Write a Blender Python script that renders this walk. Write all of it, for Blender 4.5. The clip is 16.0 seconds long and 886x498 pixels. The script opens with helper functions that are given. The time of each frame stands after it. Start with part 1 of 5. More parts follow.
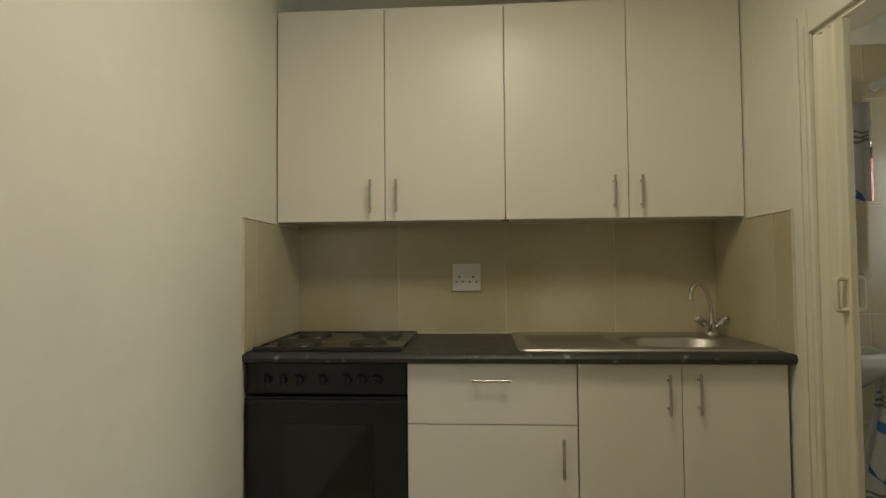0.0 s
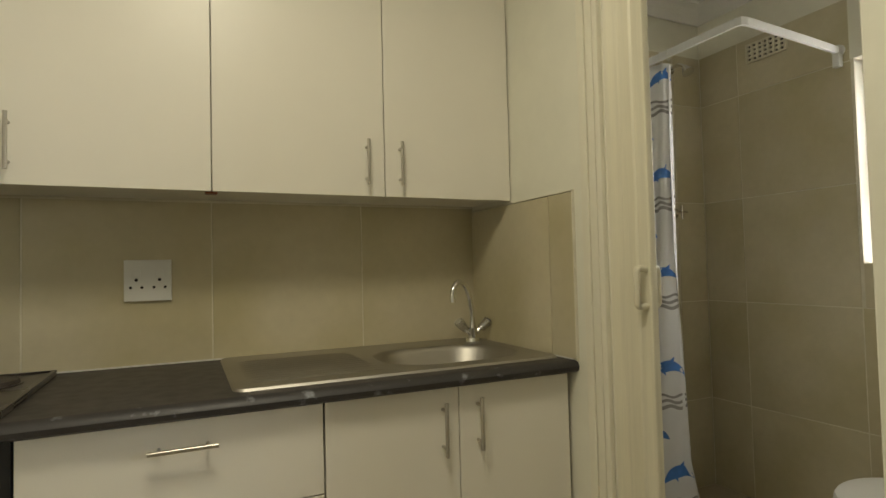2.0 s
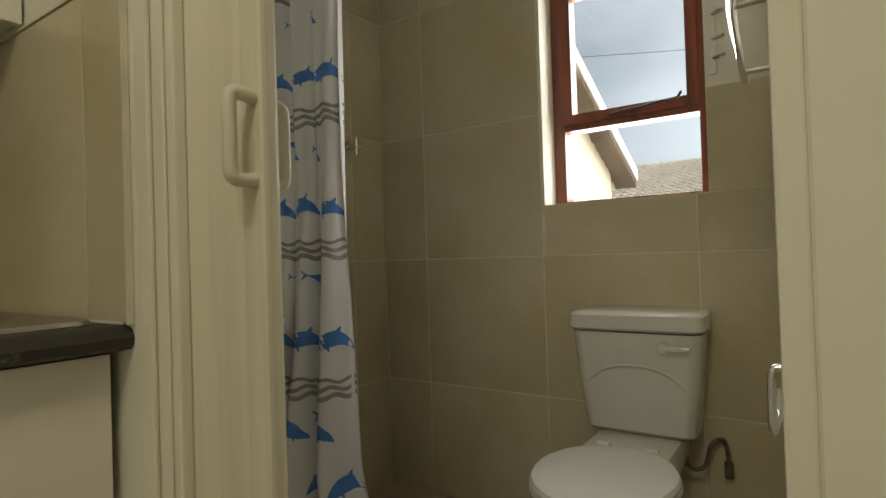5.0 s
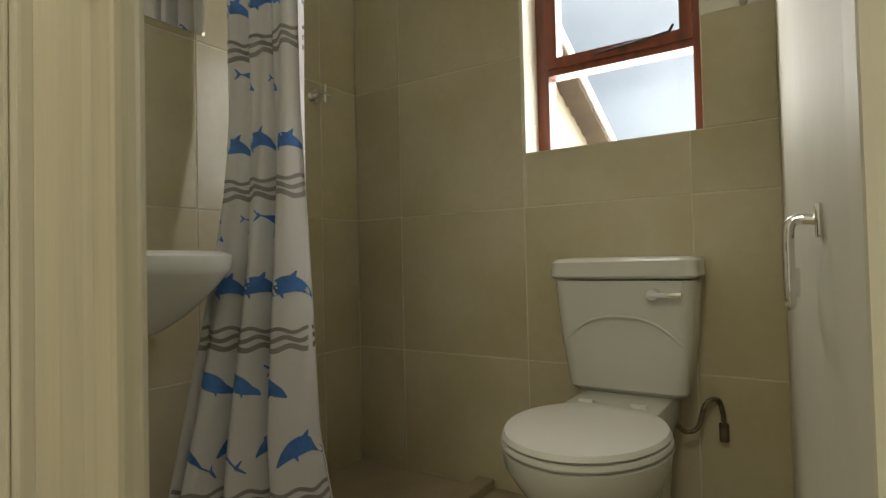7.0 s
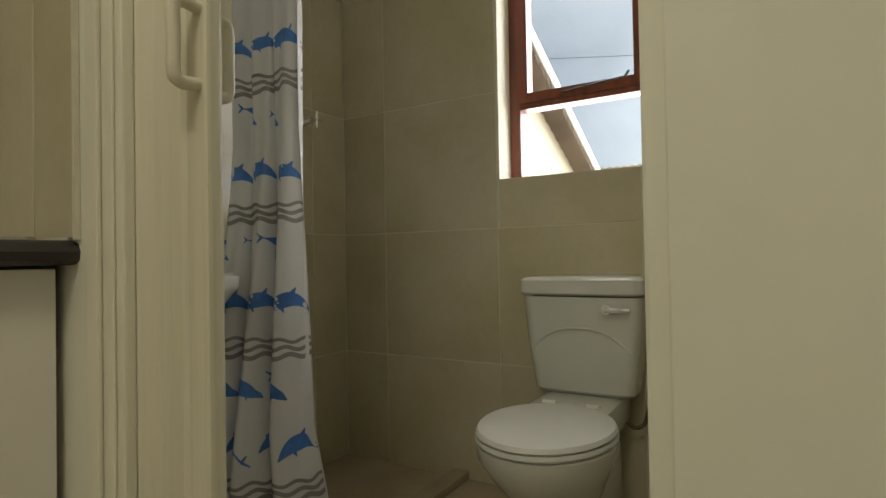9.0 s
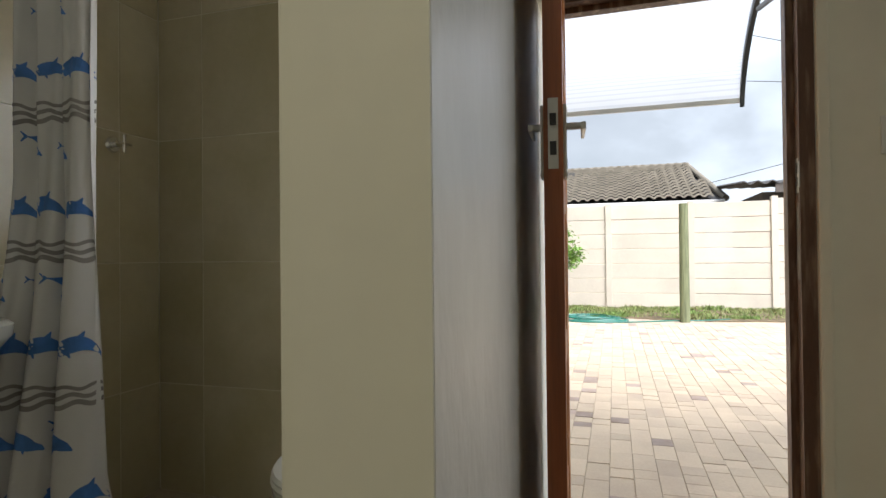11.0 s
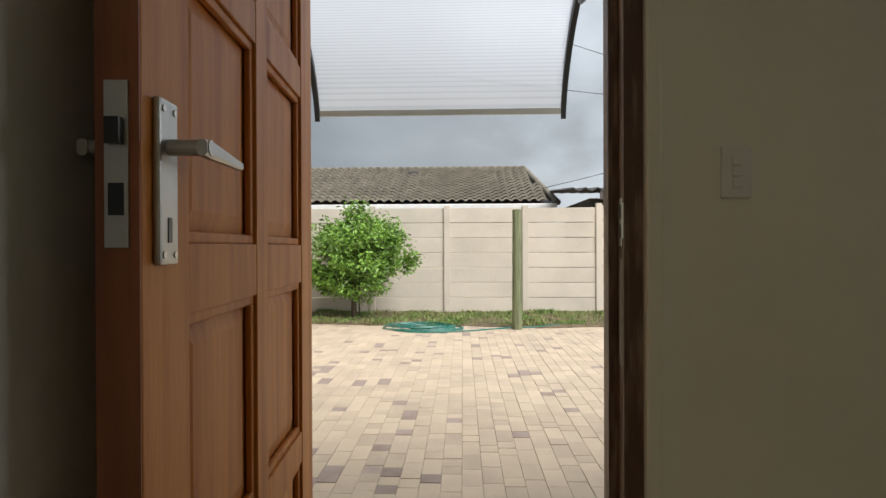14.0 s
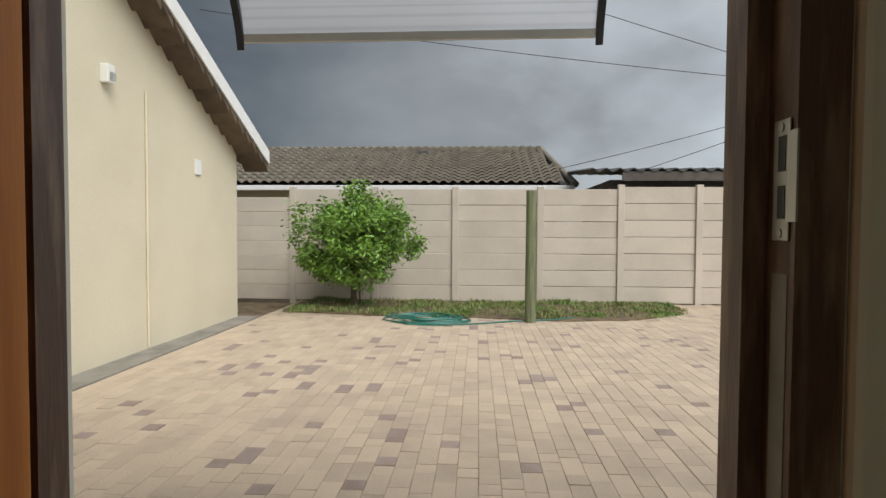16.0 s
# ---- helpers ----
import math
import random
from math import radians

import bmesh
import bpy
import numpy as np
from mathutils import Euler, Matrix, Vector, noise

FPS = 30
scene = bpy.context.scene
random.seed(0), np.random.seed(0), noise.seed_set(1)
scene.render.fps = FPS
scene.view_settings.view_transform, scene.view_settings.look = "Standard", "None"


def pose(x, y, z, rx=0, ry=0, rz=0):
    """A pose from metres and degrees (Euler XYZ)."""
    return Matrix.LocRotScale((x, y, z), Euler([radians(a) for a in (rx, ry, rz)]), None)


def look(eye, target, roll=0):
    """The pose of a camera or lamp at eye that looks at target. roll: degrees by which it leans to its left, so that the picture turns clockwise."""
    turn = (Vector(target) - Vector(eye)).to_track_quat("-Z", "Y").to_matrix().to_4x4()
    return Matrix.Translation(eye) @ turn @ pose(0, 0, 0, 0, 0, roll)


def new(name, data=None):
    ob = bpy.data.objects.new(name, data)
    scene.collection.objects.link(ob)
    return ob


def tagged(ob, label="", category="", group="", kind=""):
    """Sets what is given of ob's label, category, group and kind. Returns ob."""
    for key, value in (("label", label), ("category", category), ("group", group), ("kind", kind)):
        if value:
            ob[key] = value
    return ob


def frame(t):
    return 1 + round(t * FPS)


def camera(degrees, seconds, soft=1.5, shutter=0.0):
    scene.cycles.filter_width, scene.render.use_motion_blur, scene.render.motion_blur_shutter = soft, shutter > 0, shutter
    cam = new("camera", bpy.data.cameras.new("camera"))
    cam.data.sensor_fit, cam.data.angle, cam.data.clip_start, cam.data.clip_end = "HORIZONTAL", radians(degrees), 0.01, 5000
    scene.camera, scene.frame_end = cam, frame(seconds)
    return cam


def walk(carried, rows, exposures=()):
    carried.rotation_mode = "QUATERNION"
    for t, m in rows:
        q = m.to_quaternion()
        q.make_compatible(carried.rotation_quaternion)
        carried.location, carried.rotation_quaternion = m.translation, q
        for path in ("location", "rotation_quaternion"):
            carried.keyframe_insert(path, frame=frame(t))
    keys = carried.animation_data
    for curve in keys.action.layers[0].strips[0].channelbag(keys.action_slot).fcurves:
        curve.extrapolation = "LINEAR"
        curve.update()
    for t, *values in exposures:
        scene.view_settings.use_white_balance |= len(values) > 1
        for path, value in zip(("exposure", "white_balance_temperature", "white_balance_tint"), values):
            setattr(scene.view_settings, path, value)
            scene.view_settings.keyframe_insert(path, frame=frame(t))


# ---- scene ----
cam = camera(76.9, 16.0)
SKY, SUN, LAMP, DAY, FRONT_DAY = 0.1, 4.0, 4.5, 4.3, 6.6
EXPOSURES = [(0, 1.28, 6500, 10), (0.5, 1.5, 6500, 10), (2, 1.65, 6500, 10), (3.5, 1.5, 6500, 10), (5, 1.42, 6500, 10), (7.5, 1.7, 6500, 10), (8, 1.68, 6500, 10),
             (10.5, 1.0, 6050, 11), (11.5, 0.92, 6100, 12), (12.5, 0.8, 6250, 12), (13.5, 0.38, 6300, 11), (14, 0.2, 6350, 10), (14.5, 0.05, 6400, 10), (15, 0.0, 6400, 10), (16, -0.34, 6350, 10)]
PATH = [
    (0, (0.22, -0.059, 1.241), (0.074, 2.174, 1.319), -0.5),
    (0.5, (0.196, 0.156, 1.231), (0.324, 2.391, 1.312), -0.6),
    (1, (0.214, 0.349, 1.22), (0.604, 2.555, 1.295), -0.9),
    (1.5, (0.249, 0.495, 1.217), (0.889, 2.641, 1.289), -1.1),
    (2, (0.264, 0.638, 1.214), (1.204, 2.671, 1.29), -1.4),
    (2.5, (0.27, 0.777, 1.214), (1.491, 2.654, 1.273), -1.5),
    (3, (0.357, 0.902, 1.187), (1.774, 2.635, 1.245), -1.6),
    (3.5, (0.458, 0.97, 1.146), (2.041, 2.556, 1.2), -1.8),
    (4, (0.596, 1.063, 1.089), (2.32, 2.493, 1.135), -1.8),
    (4.5, (0.76, 1.138, 1.051), (2.575, 2.451, 1.092), -1.8),
    (5, (0.928, 1.186, 1.009), (2.782, 2.444, 1.039), -1.8),
    (7.5, (1.104, 1.228, 0.803), (2.979, 2.452, 0.859), -1.2),
    (8, (1.042, 1.203, 0.808), (2.928, 2.409, 0.86), -1.0),
    (10.5, (0.845, 0.972, 1.018), (2.912, 1.832, 1.037), -0.9),
    (11, (0.893, 0.905, 1.021), (2.805, 1.492, 1.041), -0.6),
    (11.5, (0.898, 0.822, 1.019), (2.859, 1.217, 1.043), -0.5),
    (12, (0.972, 0.781, 1.045), (2.956, 1.042, 1.062), -0.1),
    (12.5, (1.098, 0.771, 1.118), (3.33, 0.962, 1.13), -0.3),
    (13, (1.263, 0.769, 1.18), (3.498, 0.915, 1.188), -0.5),
    (13.5, (1.428, 0.765, 1.195), (3.666, 0.871, 1.196), -0.2),
    (14, (1.618, 0.71, 1.205), (3.856, 0.789, 1.196), -0.2),
    (14.5, (1.785, 0.651, 1.206), (4.024, 0.728, 1.179), -0.1),
    (15, (1.987, 0.659, 1.204), (4.225, 0.748, 1.159), -0.1),
    (15.5, (2.166, 0.66, 1.2), (4.403, 0.771, 1.14), 0.1),
    (16, (2.389, 0.623, 1.213), (4.624, 0.76, 1.138), 0.3),
]
walk(cam, [(t, look(eye, target, roll)) for t, eye, target, roll in PATH], EXPOSURES)

# ---- world and lights ----
world = bpy.data.worlds.new("overcast")
scene.world = world
world.use_nodes = True
wn, wl = world.node_tree.nodes, world.node_tree.links
wn.clear()
w_out = wn.new("ShaderNodeOutputWorld")
w_bg = wn.new("ShaderNodeBackground")
w_sky = wn.new("ShaderNodeTexSky")
w_sky.sky_type, w_sky.sun_disc = "NISHITA", False
w_sky.sun_elevation, w_sky.sun_rotation = radians(46), radians(231)
w_co = wn.new("ShaderNodeTexCoord")
w_map = wn.new("ShaderNodeMapping")
w_map.inputs["Scale"].default_value = (1.0, 1.1, 1.9)
w_map.inputs["Location"].default_value = (0.35, 0.1, 0.0)
w_noise = wn.new("ShaderNodeTexNoise")
w_noise.inputs["Scale"].default_value, w_noise.inputs["Detail"].default_value = 2.6, 5.0
w_noise.inputs["Distortion"].default_value = 0.1
w_ramp = wn.new("ShaderNodeValToRGB")
w_ramp.color_ramp.elements[0].position, w_ramp.color_ramp.elements[0].color = 0.22, (1.3, 1.48, 1.58, 1)
w_ramp.color_ramp.elements[1].position, w_ramp.color_ramp.elements[1].color = 0.78, (10.0, 10.7, 11.3, 1)
mid_cloud = w_ramp.color_ramp.elements.new(0.5)
mid_cloud.color = (3.85, 4.05, 4.15, 1)
w_mix = wn.new("ShaderNodeMix")
w_mix.data_type = "RGBA"
w_mix.inputs[0].default_value = 0.9
wl.new(w_co.outputs["Generated"], w_map.inputs[0])
wl.new(w_map.outputs[0], w_noise.inputs["Vector"])
w_sep = wn.new("ShaderNodeSeparateXYZ")
w_soft, w_side, w_cube, w_high = (wn.new("ShaderNodeMath") for _ in range(4))
w_soft.operation, w_soft.inputs[1].default_value, w_soft.inputs[2].default_value = "MULTIPLY_ADD", 0.5, 0.16
w_side.operation, w_side.inputs[1].default_value = "MULTIPLY_ADD", -0.5
w_cube.operation, w_cube.inputs[1].default_value = "POWER", 2.0
w_high.operation, w_high.inputs[1].default_value = "MULTIPLY_ADD", 0.5
wl.new(w_co.outputs["Generated"], w_sep.inputs[0])
wl.new(w_noise.outputs["Fac"], w_soft.inputs[0])
wl.new(w_sep.outputs["Y"], w_side.inputs[0])
wl.new(w_soft.outputs[0], w_side.inputs[2])
wl.new(w_sep.outputs["Z"], w_cube.inputs[0])
wl.new(w_cube.outputs[0], w_high.inputs[0])
wl.new(w_side.outputs[0], w_high.inputs[2])
wl.new(w_high.outputs[0], w_ramp.inputs[0])
wl.new(w_sky.outputs[0], w_mix.inputs[6])
wl.new(w_ramp.outputs[0], w_mix.inputs[7])
wl.new(w_mix.outputs[2], w_bg.inputs[0])
w_bg.inputs[1].default_value = SKY
wl.new(w_bg.outputs[0], w_out.inputs[0])

sun = new("sun", bpy.data.lights.new("sun", "SUN"))
sun.data.energy, sun.data.angle, sun.data.color = SUN, radians(40), (1.0, 0.96, 0.9)
sun.matrix_world = look((0, 0, 0), (0.55, 0.45, -0.75))


def lamp_light(name, at, aim, size, power, color):
    ob = new(name, bpy.data.lights.new(name, "AREA"))
    ob.data.shape, ob.data.size, ob.data.energy, ob.data.color = "DISK", size, power, color
    ob.matrix_world = look(at, aim)
    return ob


# ---- materials ----
def mat(name, base, rough=0.5, metal=0.0, var=0.12, scale=6.0, fine=60.0, bump=0.1, dist=0.002, rand=0.0, second=None, spread=(0.4, 0.7), coat=0.0, spec=0.5, stretch=(1, 1, 1), island=False):
    m = bpy.data.materials.new(name)
    m.use_nodes = True
    n, l = m.node_tree.nodes, m.node_tree.links
    b = n["Principled BSDF"]
    b.inputs["Roughness"].default_value, b.inputs["Metallic"].default_value = rough, metal
    b.inputs["Specular IOR Level"].default_value = spec
    b.inputs["Coat Weight"].default_value = coat
    co = n.new("ShaderNodeTexCoord")
    mp = n.new("ShaderNodeMapping")
    mp.inputs["Scale"].default_value = stretch
    l.new(co.outputs["Object"], mp.inputs[0])
    if rand and not island:
        who, far_off = n.new("ShaderNodeObjectInfo"), n.new("ShaderNodeMath")
        far_off.operation, far_off.inputs[1].default_value = "MULTIPLY", 61.0
        l.new(who.outputs["Random"], far_off.inputs[0])
        l.new(far_off.outputs[0], mp.inputs["Location"])
    big = n.new("ShaderNodeTexNoise")
    big.inputs["Scale"].default_value, big.inputs["Detail"].default_value = scale, 5
    small = n.new("ShaderNodeTexNoise")
    small.inputs["Scale"].default_value, small.inputs["Detail"].default_value = fine, 3
    l.new(mp.outputs[0], big.inputs["Vector"])
    l.new(mp.outputs[0], small.inputs["Vector"])
    other = second or tuple(c * (1 - 2.2 * var) for c in base)
    ramp = n.new("ShaderNodeValToRGB")
    ramp.color_ramp.elements[0].position, ramp.color_ramp.elements[1].position = spread
    ramp.color_ramp.elements[0].color, ramp.color_ramp.elements[1].color = (*base, 1), (*other, 1)
    l.new(big.outputs["Fac"], ramp.inputs[0])
    hsv = n.new("ShaderNodeHueSaturation")
    l.new(ramp.outputs[0], hsv.inputs["Color"])
    add = n.new("ShaderNodeMath")
    add.operation = "MULTIPLY_ADD"
    add.inputs[1].default_value, add.inputs[2].default_value = 2 * var, 1 - var
    l.new(small.outputs["Fac"], add.inputs[0])
    value = add.outputs[0]
    if rand:
        info = n.new("ShaderNodeNewGeometry") if island else n.new("ShaderNodeObjectInfo")
        r = n.new("ShaderNodeMath")
        r.operation = "MULTIPLY_ADD"
        r.inputs[1].default_value, r.inputs[2].default_value = 2 * rand, 1 - rand
        l.new(info.outputs["Random Per Island" if island else "Random"], r.inputs[0])
        mul = n.new("ShaderNodeMath")
        mul.operation = "MULTIPLY"
        l.new(value, mul.inputs[0])
        l.new(r.outputs[0], mul.inputs[1])
        value = mul.outputs[0]
    l.new(value, hsv.inputs["Value"])
    l.new(hsv.outputs[0], b.inputs["Base Color"])
    rr = n.new("ShaderNodeMath")
    rr.operation = "MULTIPLY_ADD"
    rr.inputs[1].default_value, rr.inputs[2].default_value = 0.25 * rough, rough * 0.87
    l.new(big.outputs["Fac"], rr.inputs[0])
    l.new(rr.outputs[0], b.inputs["Roughness"])
    if bump:
        bp = n.new("ShaderNodeBump")
        bp.inputs["Strength"].default_value, bp.inputs["Distance"].default_value = bump, dist
        mixh = n.new("ShaderNodeMath")
        l.new(big.outputs["Fac"], mixh.inputs[0])
        l.new(small.outputs["Fac"], mixh.inputs[1])
        l.new(mixh.outputs[0], bp.inputs["Height"])
        l.new(bp.outputs[0], b.inputs["Normal"])
    return m


WALL = mat("wall_paint", (0.80, 0.785, 0.67), 0.62, var=0.03, scale=2.0, fine=18, bump=0.25, dist=0.004)
ROUGH_WALL = mat("trowelled_paint", (0.77, 0.765, 0.71), 0.42, var=0.035, scale=7.0, fine=30, bump=0.35, dist=0.007, stretch=(1, 1, 0.6))
CEIL = mat("ceiling_paint", (0.82, 0.81, 0.77), 0.8, var=0.02, bump=0.05)
BOARD = mat("white_melamine", (0.82, 0.79, 0.70), 0.38, var=0.015, scale=1.5, fine=9, bump=0.03)
EDGE = mat("dark_edge", (0.09, 0.085, 0.08), 0.6, var=0.05)
TOP = mat("charcoal_laminate", (0.062, 0.054, 0.049), 0.52, var=0.25, scale=24, fine=160, bump=0.05, second=(0.04, 0.036, 0.034))
TOP_EDGE = mat("marbled_laminate_edge", (0.036, 0.033, 0.033), 0.48, var=0.2, scale=30, fine=90, bump=0.05, second=(0.22, 0.23, 0.25), spread=(0.62, 0.74))
STEEL = mat("brushed_steel", (0.46, 0.44, 0.40), 0.44, 1.0, var=0.05, scale=5, fine=240, bump=0.03, stretch=(0.1, 1, 1))
NICKEL = mat("satin_nickel", (0.55, 0.52, 0.47), 0.3, 1.0, var=0.04)
CHROME = mat("chrome", (0.82, 0.82, 0.82), 0.08, 1.0, var=0.02, bump=0)
BLACK = mat("black_enamel", (0.012, 0.012, 0.013), 0.3, var=0.1, scale=4)
BLACK_GLASS = mat("dark_oven_glass", (0.01, 0.01, 0.01), 0.08, var=0.1, bump=0)
HOB = mat("brown_black_enamel", (0.04, 0.033, 0.03), 0.28, var=0.15, scale=5)
PLATE = mat("cast_iron_plate", (0.05, 0.04, 0.036), 0.55, var=0.15, scale=20)
TILE = mat("beige_wall_tile", (0.59, 0.535, 0.385), 0.3, var=0.06, scale=2.6, fine=30, bump=0.06, rand=0.05, second=(0.50, 0.445, 0.275), spread=(0.38, 0.68), coat=0.1)
GROUT = mat("tile_grout", (0.74, 0.70, 0.57), 0.85, var=0.08)
FLOOR_TILE = mat("beige_floor_tile", (0.42, 0.35, 0.24), 0.4, var=0.08, scale=4, rand=0.05)
PLASTIC = mat("white_plastic", (0.75, 0.75, 0.71), 0.3, var=0.01, bump=0)
CREAM_PVC = mat("cream_pvc_woodgrain", (0.74, 0.70, 0.55), 0.42, var=0.06, scale=5, fine=50, bump=0.12, dist=0.001, stretch=(8, 8, 0.25))
TRIM = mat("cream_gloss_trim", (0.80, 0.77, 0.64), 0.3, var=0.02, scale=3, bump=0.08)
CERAMIC = mat("white_glazed_ceramic", (0.66, 0.665, 0.61), 0.1, var=0.01, bump=0, coat=0.4)
RED_WOOD = mat("red_stained_meranti", (0.23, 0.055, 0.022), 0.35, var=0.22, scale=4, fine=45, bump=0.15, dist=0.001, stretch=(9, 9, 0.5), coat=0.2)
DOOR_WOOD = mat("varnished_orange_pine", (0.58, 0.215, 0.032), 0.48, var=0.2, scale=3, fine=40, bump=0.1, dist=0.001, stretch=(10, 10, 0.5), second=(0.42, 0.13, 0.019), spec=0.3)
DOOR_EDGE = mat("dark_stained_door_edge", (0.36, 0.10, 0.03), 0.35, var=0.2, scale=3, fine=40, bump=0.1, dist=0.001, stretch=(10, 10, 0.5))
FRAME_WOOD = mat("weathered_dark_frame", (0.10, 0.052, 0.032), 0.5, var=0.3, scale=7, fine=50, bump=0.3, dist=0.003, stretch=(5, 5, 0.6), second=(0.25, 0.17, 0.115), spread=(0.48, 0.66))
ALU = mat("dull_aluminium", (0.46, 0.455, 0.43), 0.4, 0.85, var=0.06)
CURTAIN = mat("white_curtain_vinyl", (0.72, 0.715, 0.715), 0.45, var=0.02, bump=0.05)
BLUE = mat("blue_print", (0.07, 0.22, 0.62), 0.5, var=0.15, scale=14)
GREY = mat("grey_print", (0.30, 0.285, 0.28), 0.5, var=0.1, scale=14)
CREAM_HOUSE = mat("cream_painted_render", (0.66, 0.60, 0.45), 0.75, var=0.05, scale=1.2, fine=40, bump=0.25, dist=0.006, second=(0.61, 0.55, 0.41))
FENCE_PAINT = mat("beige_painted_concrete", (0.56, 0.50, 0.42), 0.85, var=0.06, scale=1.6, fine=26, bump=0.3, dist=0.006, rand=0.04)
ROOF = mat("weathered_roof_tile", (0.21, 0.185, 0.145), 0.85, var=0.1, scale=2.4, fine=30, bump=0.15, rand=0.12, island=True)
WHITE_BOARD = mat("white_bargeboard", (0.78, 0.78, 0.76), 0.5, var=0.03)
CONCRETE = mat("grey_concrete", (0.27, 0.25, 0.21), 0.9, var=0.15, scale=4, fine=40, bump=0.3)
PAVER = mat("buff_clay_paver", (0.50, 0.4, 0.292), 0.8, var=0.12, scale=2.4, fine=90, bump=0.35, rand=0.09, second=(0.43, 0.34, 0.255), spread=(0.42, 0.68))
PAVER_JOINED = mat("buff_clay_paver_far", (0.50, 0.4, 0.292), 0.8, var=0.12, scale=2.4, fine=90, bump=0.35, rand=0.09, island=True, second=(0.43, 0.34, 0.255), spread=(0.42, 0.68))
PAVER_DARK = mat("plum_clay_paver", (0.32, 0.25, 0.215), 0.8, var=0.15, scale=7, fine=90, bump=0.35, rand=0.18, second=(0.27, 0.20, 0.16))
SAND = mat("joint_sand", (0.46, 0.37, 0.27), 0.95, var=0.2, scale=5, fine=60, bump=0.3)
SOIL = mat("dry_soil", (0.17, 0.125, 0.07), 0.95, var=0.25, scale=6, fine=50, bump=0.5, dist=0.02)
LEAF = mat("citrus_leaf", (0.17, 0.31, 0.045), 0.42, var=0.2, scale=3, rand=0.45, island=True, bump=0)
GRASS = mat("grass_blades", (0.14, 0.22, 0.05), 0.7, var=0.2, rand=0.5, island=True, bump=0, scale=1.5, second=(0.25, 0.22, 0.10))
BARK = mat("grey_brown_bark", (0.13, 0.10, 0.07), 0.9, var=0.2, scale=20, bump=0.5)
POLE = mat("treated_pole_wood", (0.17, 0.19, 0.10), 0.8, var=0.2, scale=6, fine=60, bump=0.4, stretch=(6, 6, 0.5))
HOSE = mat("green_hose", (0.012, 0.15, 0.115), 0.35, var=0.1)
BRACKET = mat("black_bracket", (0.015, 0.016, 0.017), 0.4, var=0.1)
CABLE = mat("black_cable", (0.02, 0.02, 0.02), 0.6, var=0.05, bump=0)
MIRROR = mat("mirror_silver", (0.9, 0.9, 0.9), 0.01, 1.0, var=0.0, bump=0)
# brown tile, its colour darkened for the shade under the roof edge
VERGE_SHADED = mat("shaded_brown_verge_tile", (0.14, 0.105, 0.075), 0.9, var=0.15, scale=5, rand=0.2, bump=0.3)
BRAID = mat("dull_braided_hose", (0.20, 0.165, 0.12), 0.45, 0.7, var=0.2, fine=300, scale=60)
METAL_ROOF = mat("dark_corrugated_sheet", (0.10, 0.095, 0.09), 0.6, 0.2, var=0.15)
SHED_WALL = mat("brown_shed_board", (0.13, 0.11, 0.095), 0.8, var=0.15)


def glassy(name, color, rough, alpha):
    m = bpy.data.materials.new(name)
    m.use_nodes = True
    n, l = m.node_tree.nodes, m.node_tree.links
    n.clear()
    out, mix = n.new("ShaderNodeOutputMaterial"), n.new("ShaderNodeMixShader")
    clear, gloss = n.new("ShaderNodeBsdfTransparent"), n.new("ShaderNodeBsdfGlossy")
    clear.inputs[0].default_value = (*color, 1)
    gloss.inputs["Roughness"].default_value = rough
    mix.inputs[0].default_value = alpha
    l.new(clear.outputs[0], mix.inputs[1])
    l.new(gloss.outputs[0], mix.inputs[2])
    l.new(mix.outputs[0], out.inputs[0])
    return m


GLASS = glassy("window_glass", (0.96, 0.97, 0.97), 0.02, 0.05)
ACRYLIC = glassy("clear_acrylic", (0.85, 0.85, 0.84), 0.05, 0.3)
POLY = bpy.data.materials.new("ribbed_polycarbonate")
POLY.use_nodes = True
pn, pl = POLY.node_tree.nodes, POLY.node_tree.links
pn.clear()
p_out, p_mix, p_tl, p_tr = (pn.new(k) for k in ("ShaderNodeOutputMaterial", "ShaderNodeMixShader", "ShaderNodeBsdfTranslucent", "ShaderNodeBsdfTransparent"))
p_tl.inputs[0].default_value, p_tr.inputs[0].default_value = (0.92, 0.92, 0.95, 1), (0.9, 0.9, 0.93, 1)
p_mix.inputs[0].default_value = 0.35
p_co, p_wave, p_ramp = pn.new("ShaderNodeTexCoord"), pn.new("ShaderNodeTexWave"), pn.new("ShaderNodeValToRGB")
p_wave.bands_direction, p_wave.inputs["Scale"].default_value, p_wave.inputs["Distortion"].default_value = "X", 31.0, 0.1
p_ramp.color_ramp.elements[0].position, p_ramp.color_ramp.elements[0].color = 0.02, (0.80, 0.80, 0.83, 1)
p_ramp.color_ramp.elements[1].position, p_ramp.color_ramp.elements[1].color = 0.35, (0.94, 0.94, 0.96, 1)
pl.new(p_co.outputs["Object"], p_wave.inputs["Vector"])
pl.new(p_wave.outputs["Fac"], p_ramp.inputs[0])
pl.new(p_ramp.outputs[0], p_tl.inputs[0])
pl.new(p_tl.outputs[0], p_mix.inputs[1])
pl.new(p_tr.outputs[0], p_mix.inputs[2])
pl.new(p_mix.outputs[0], p_out.inputs[0])


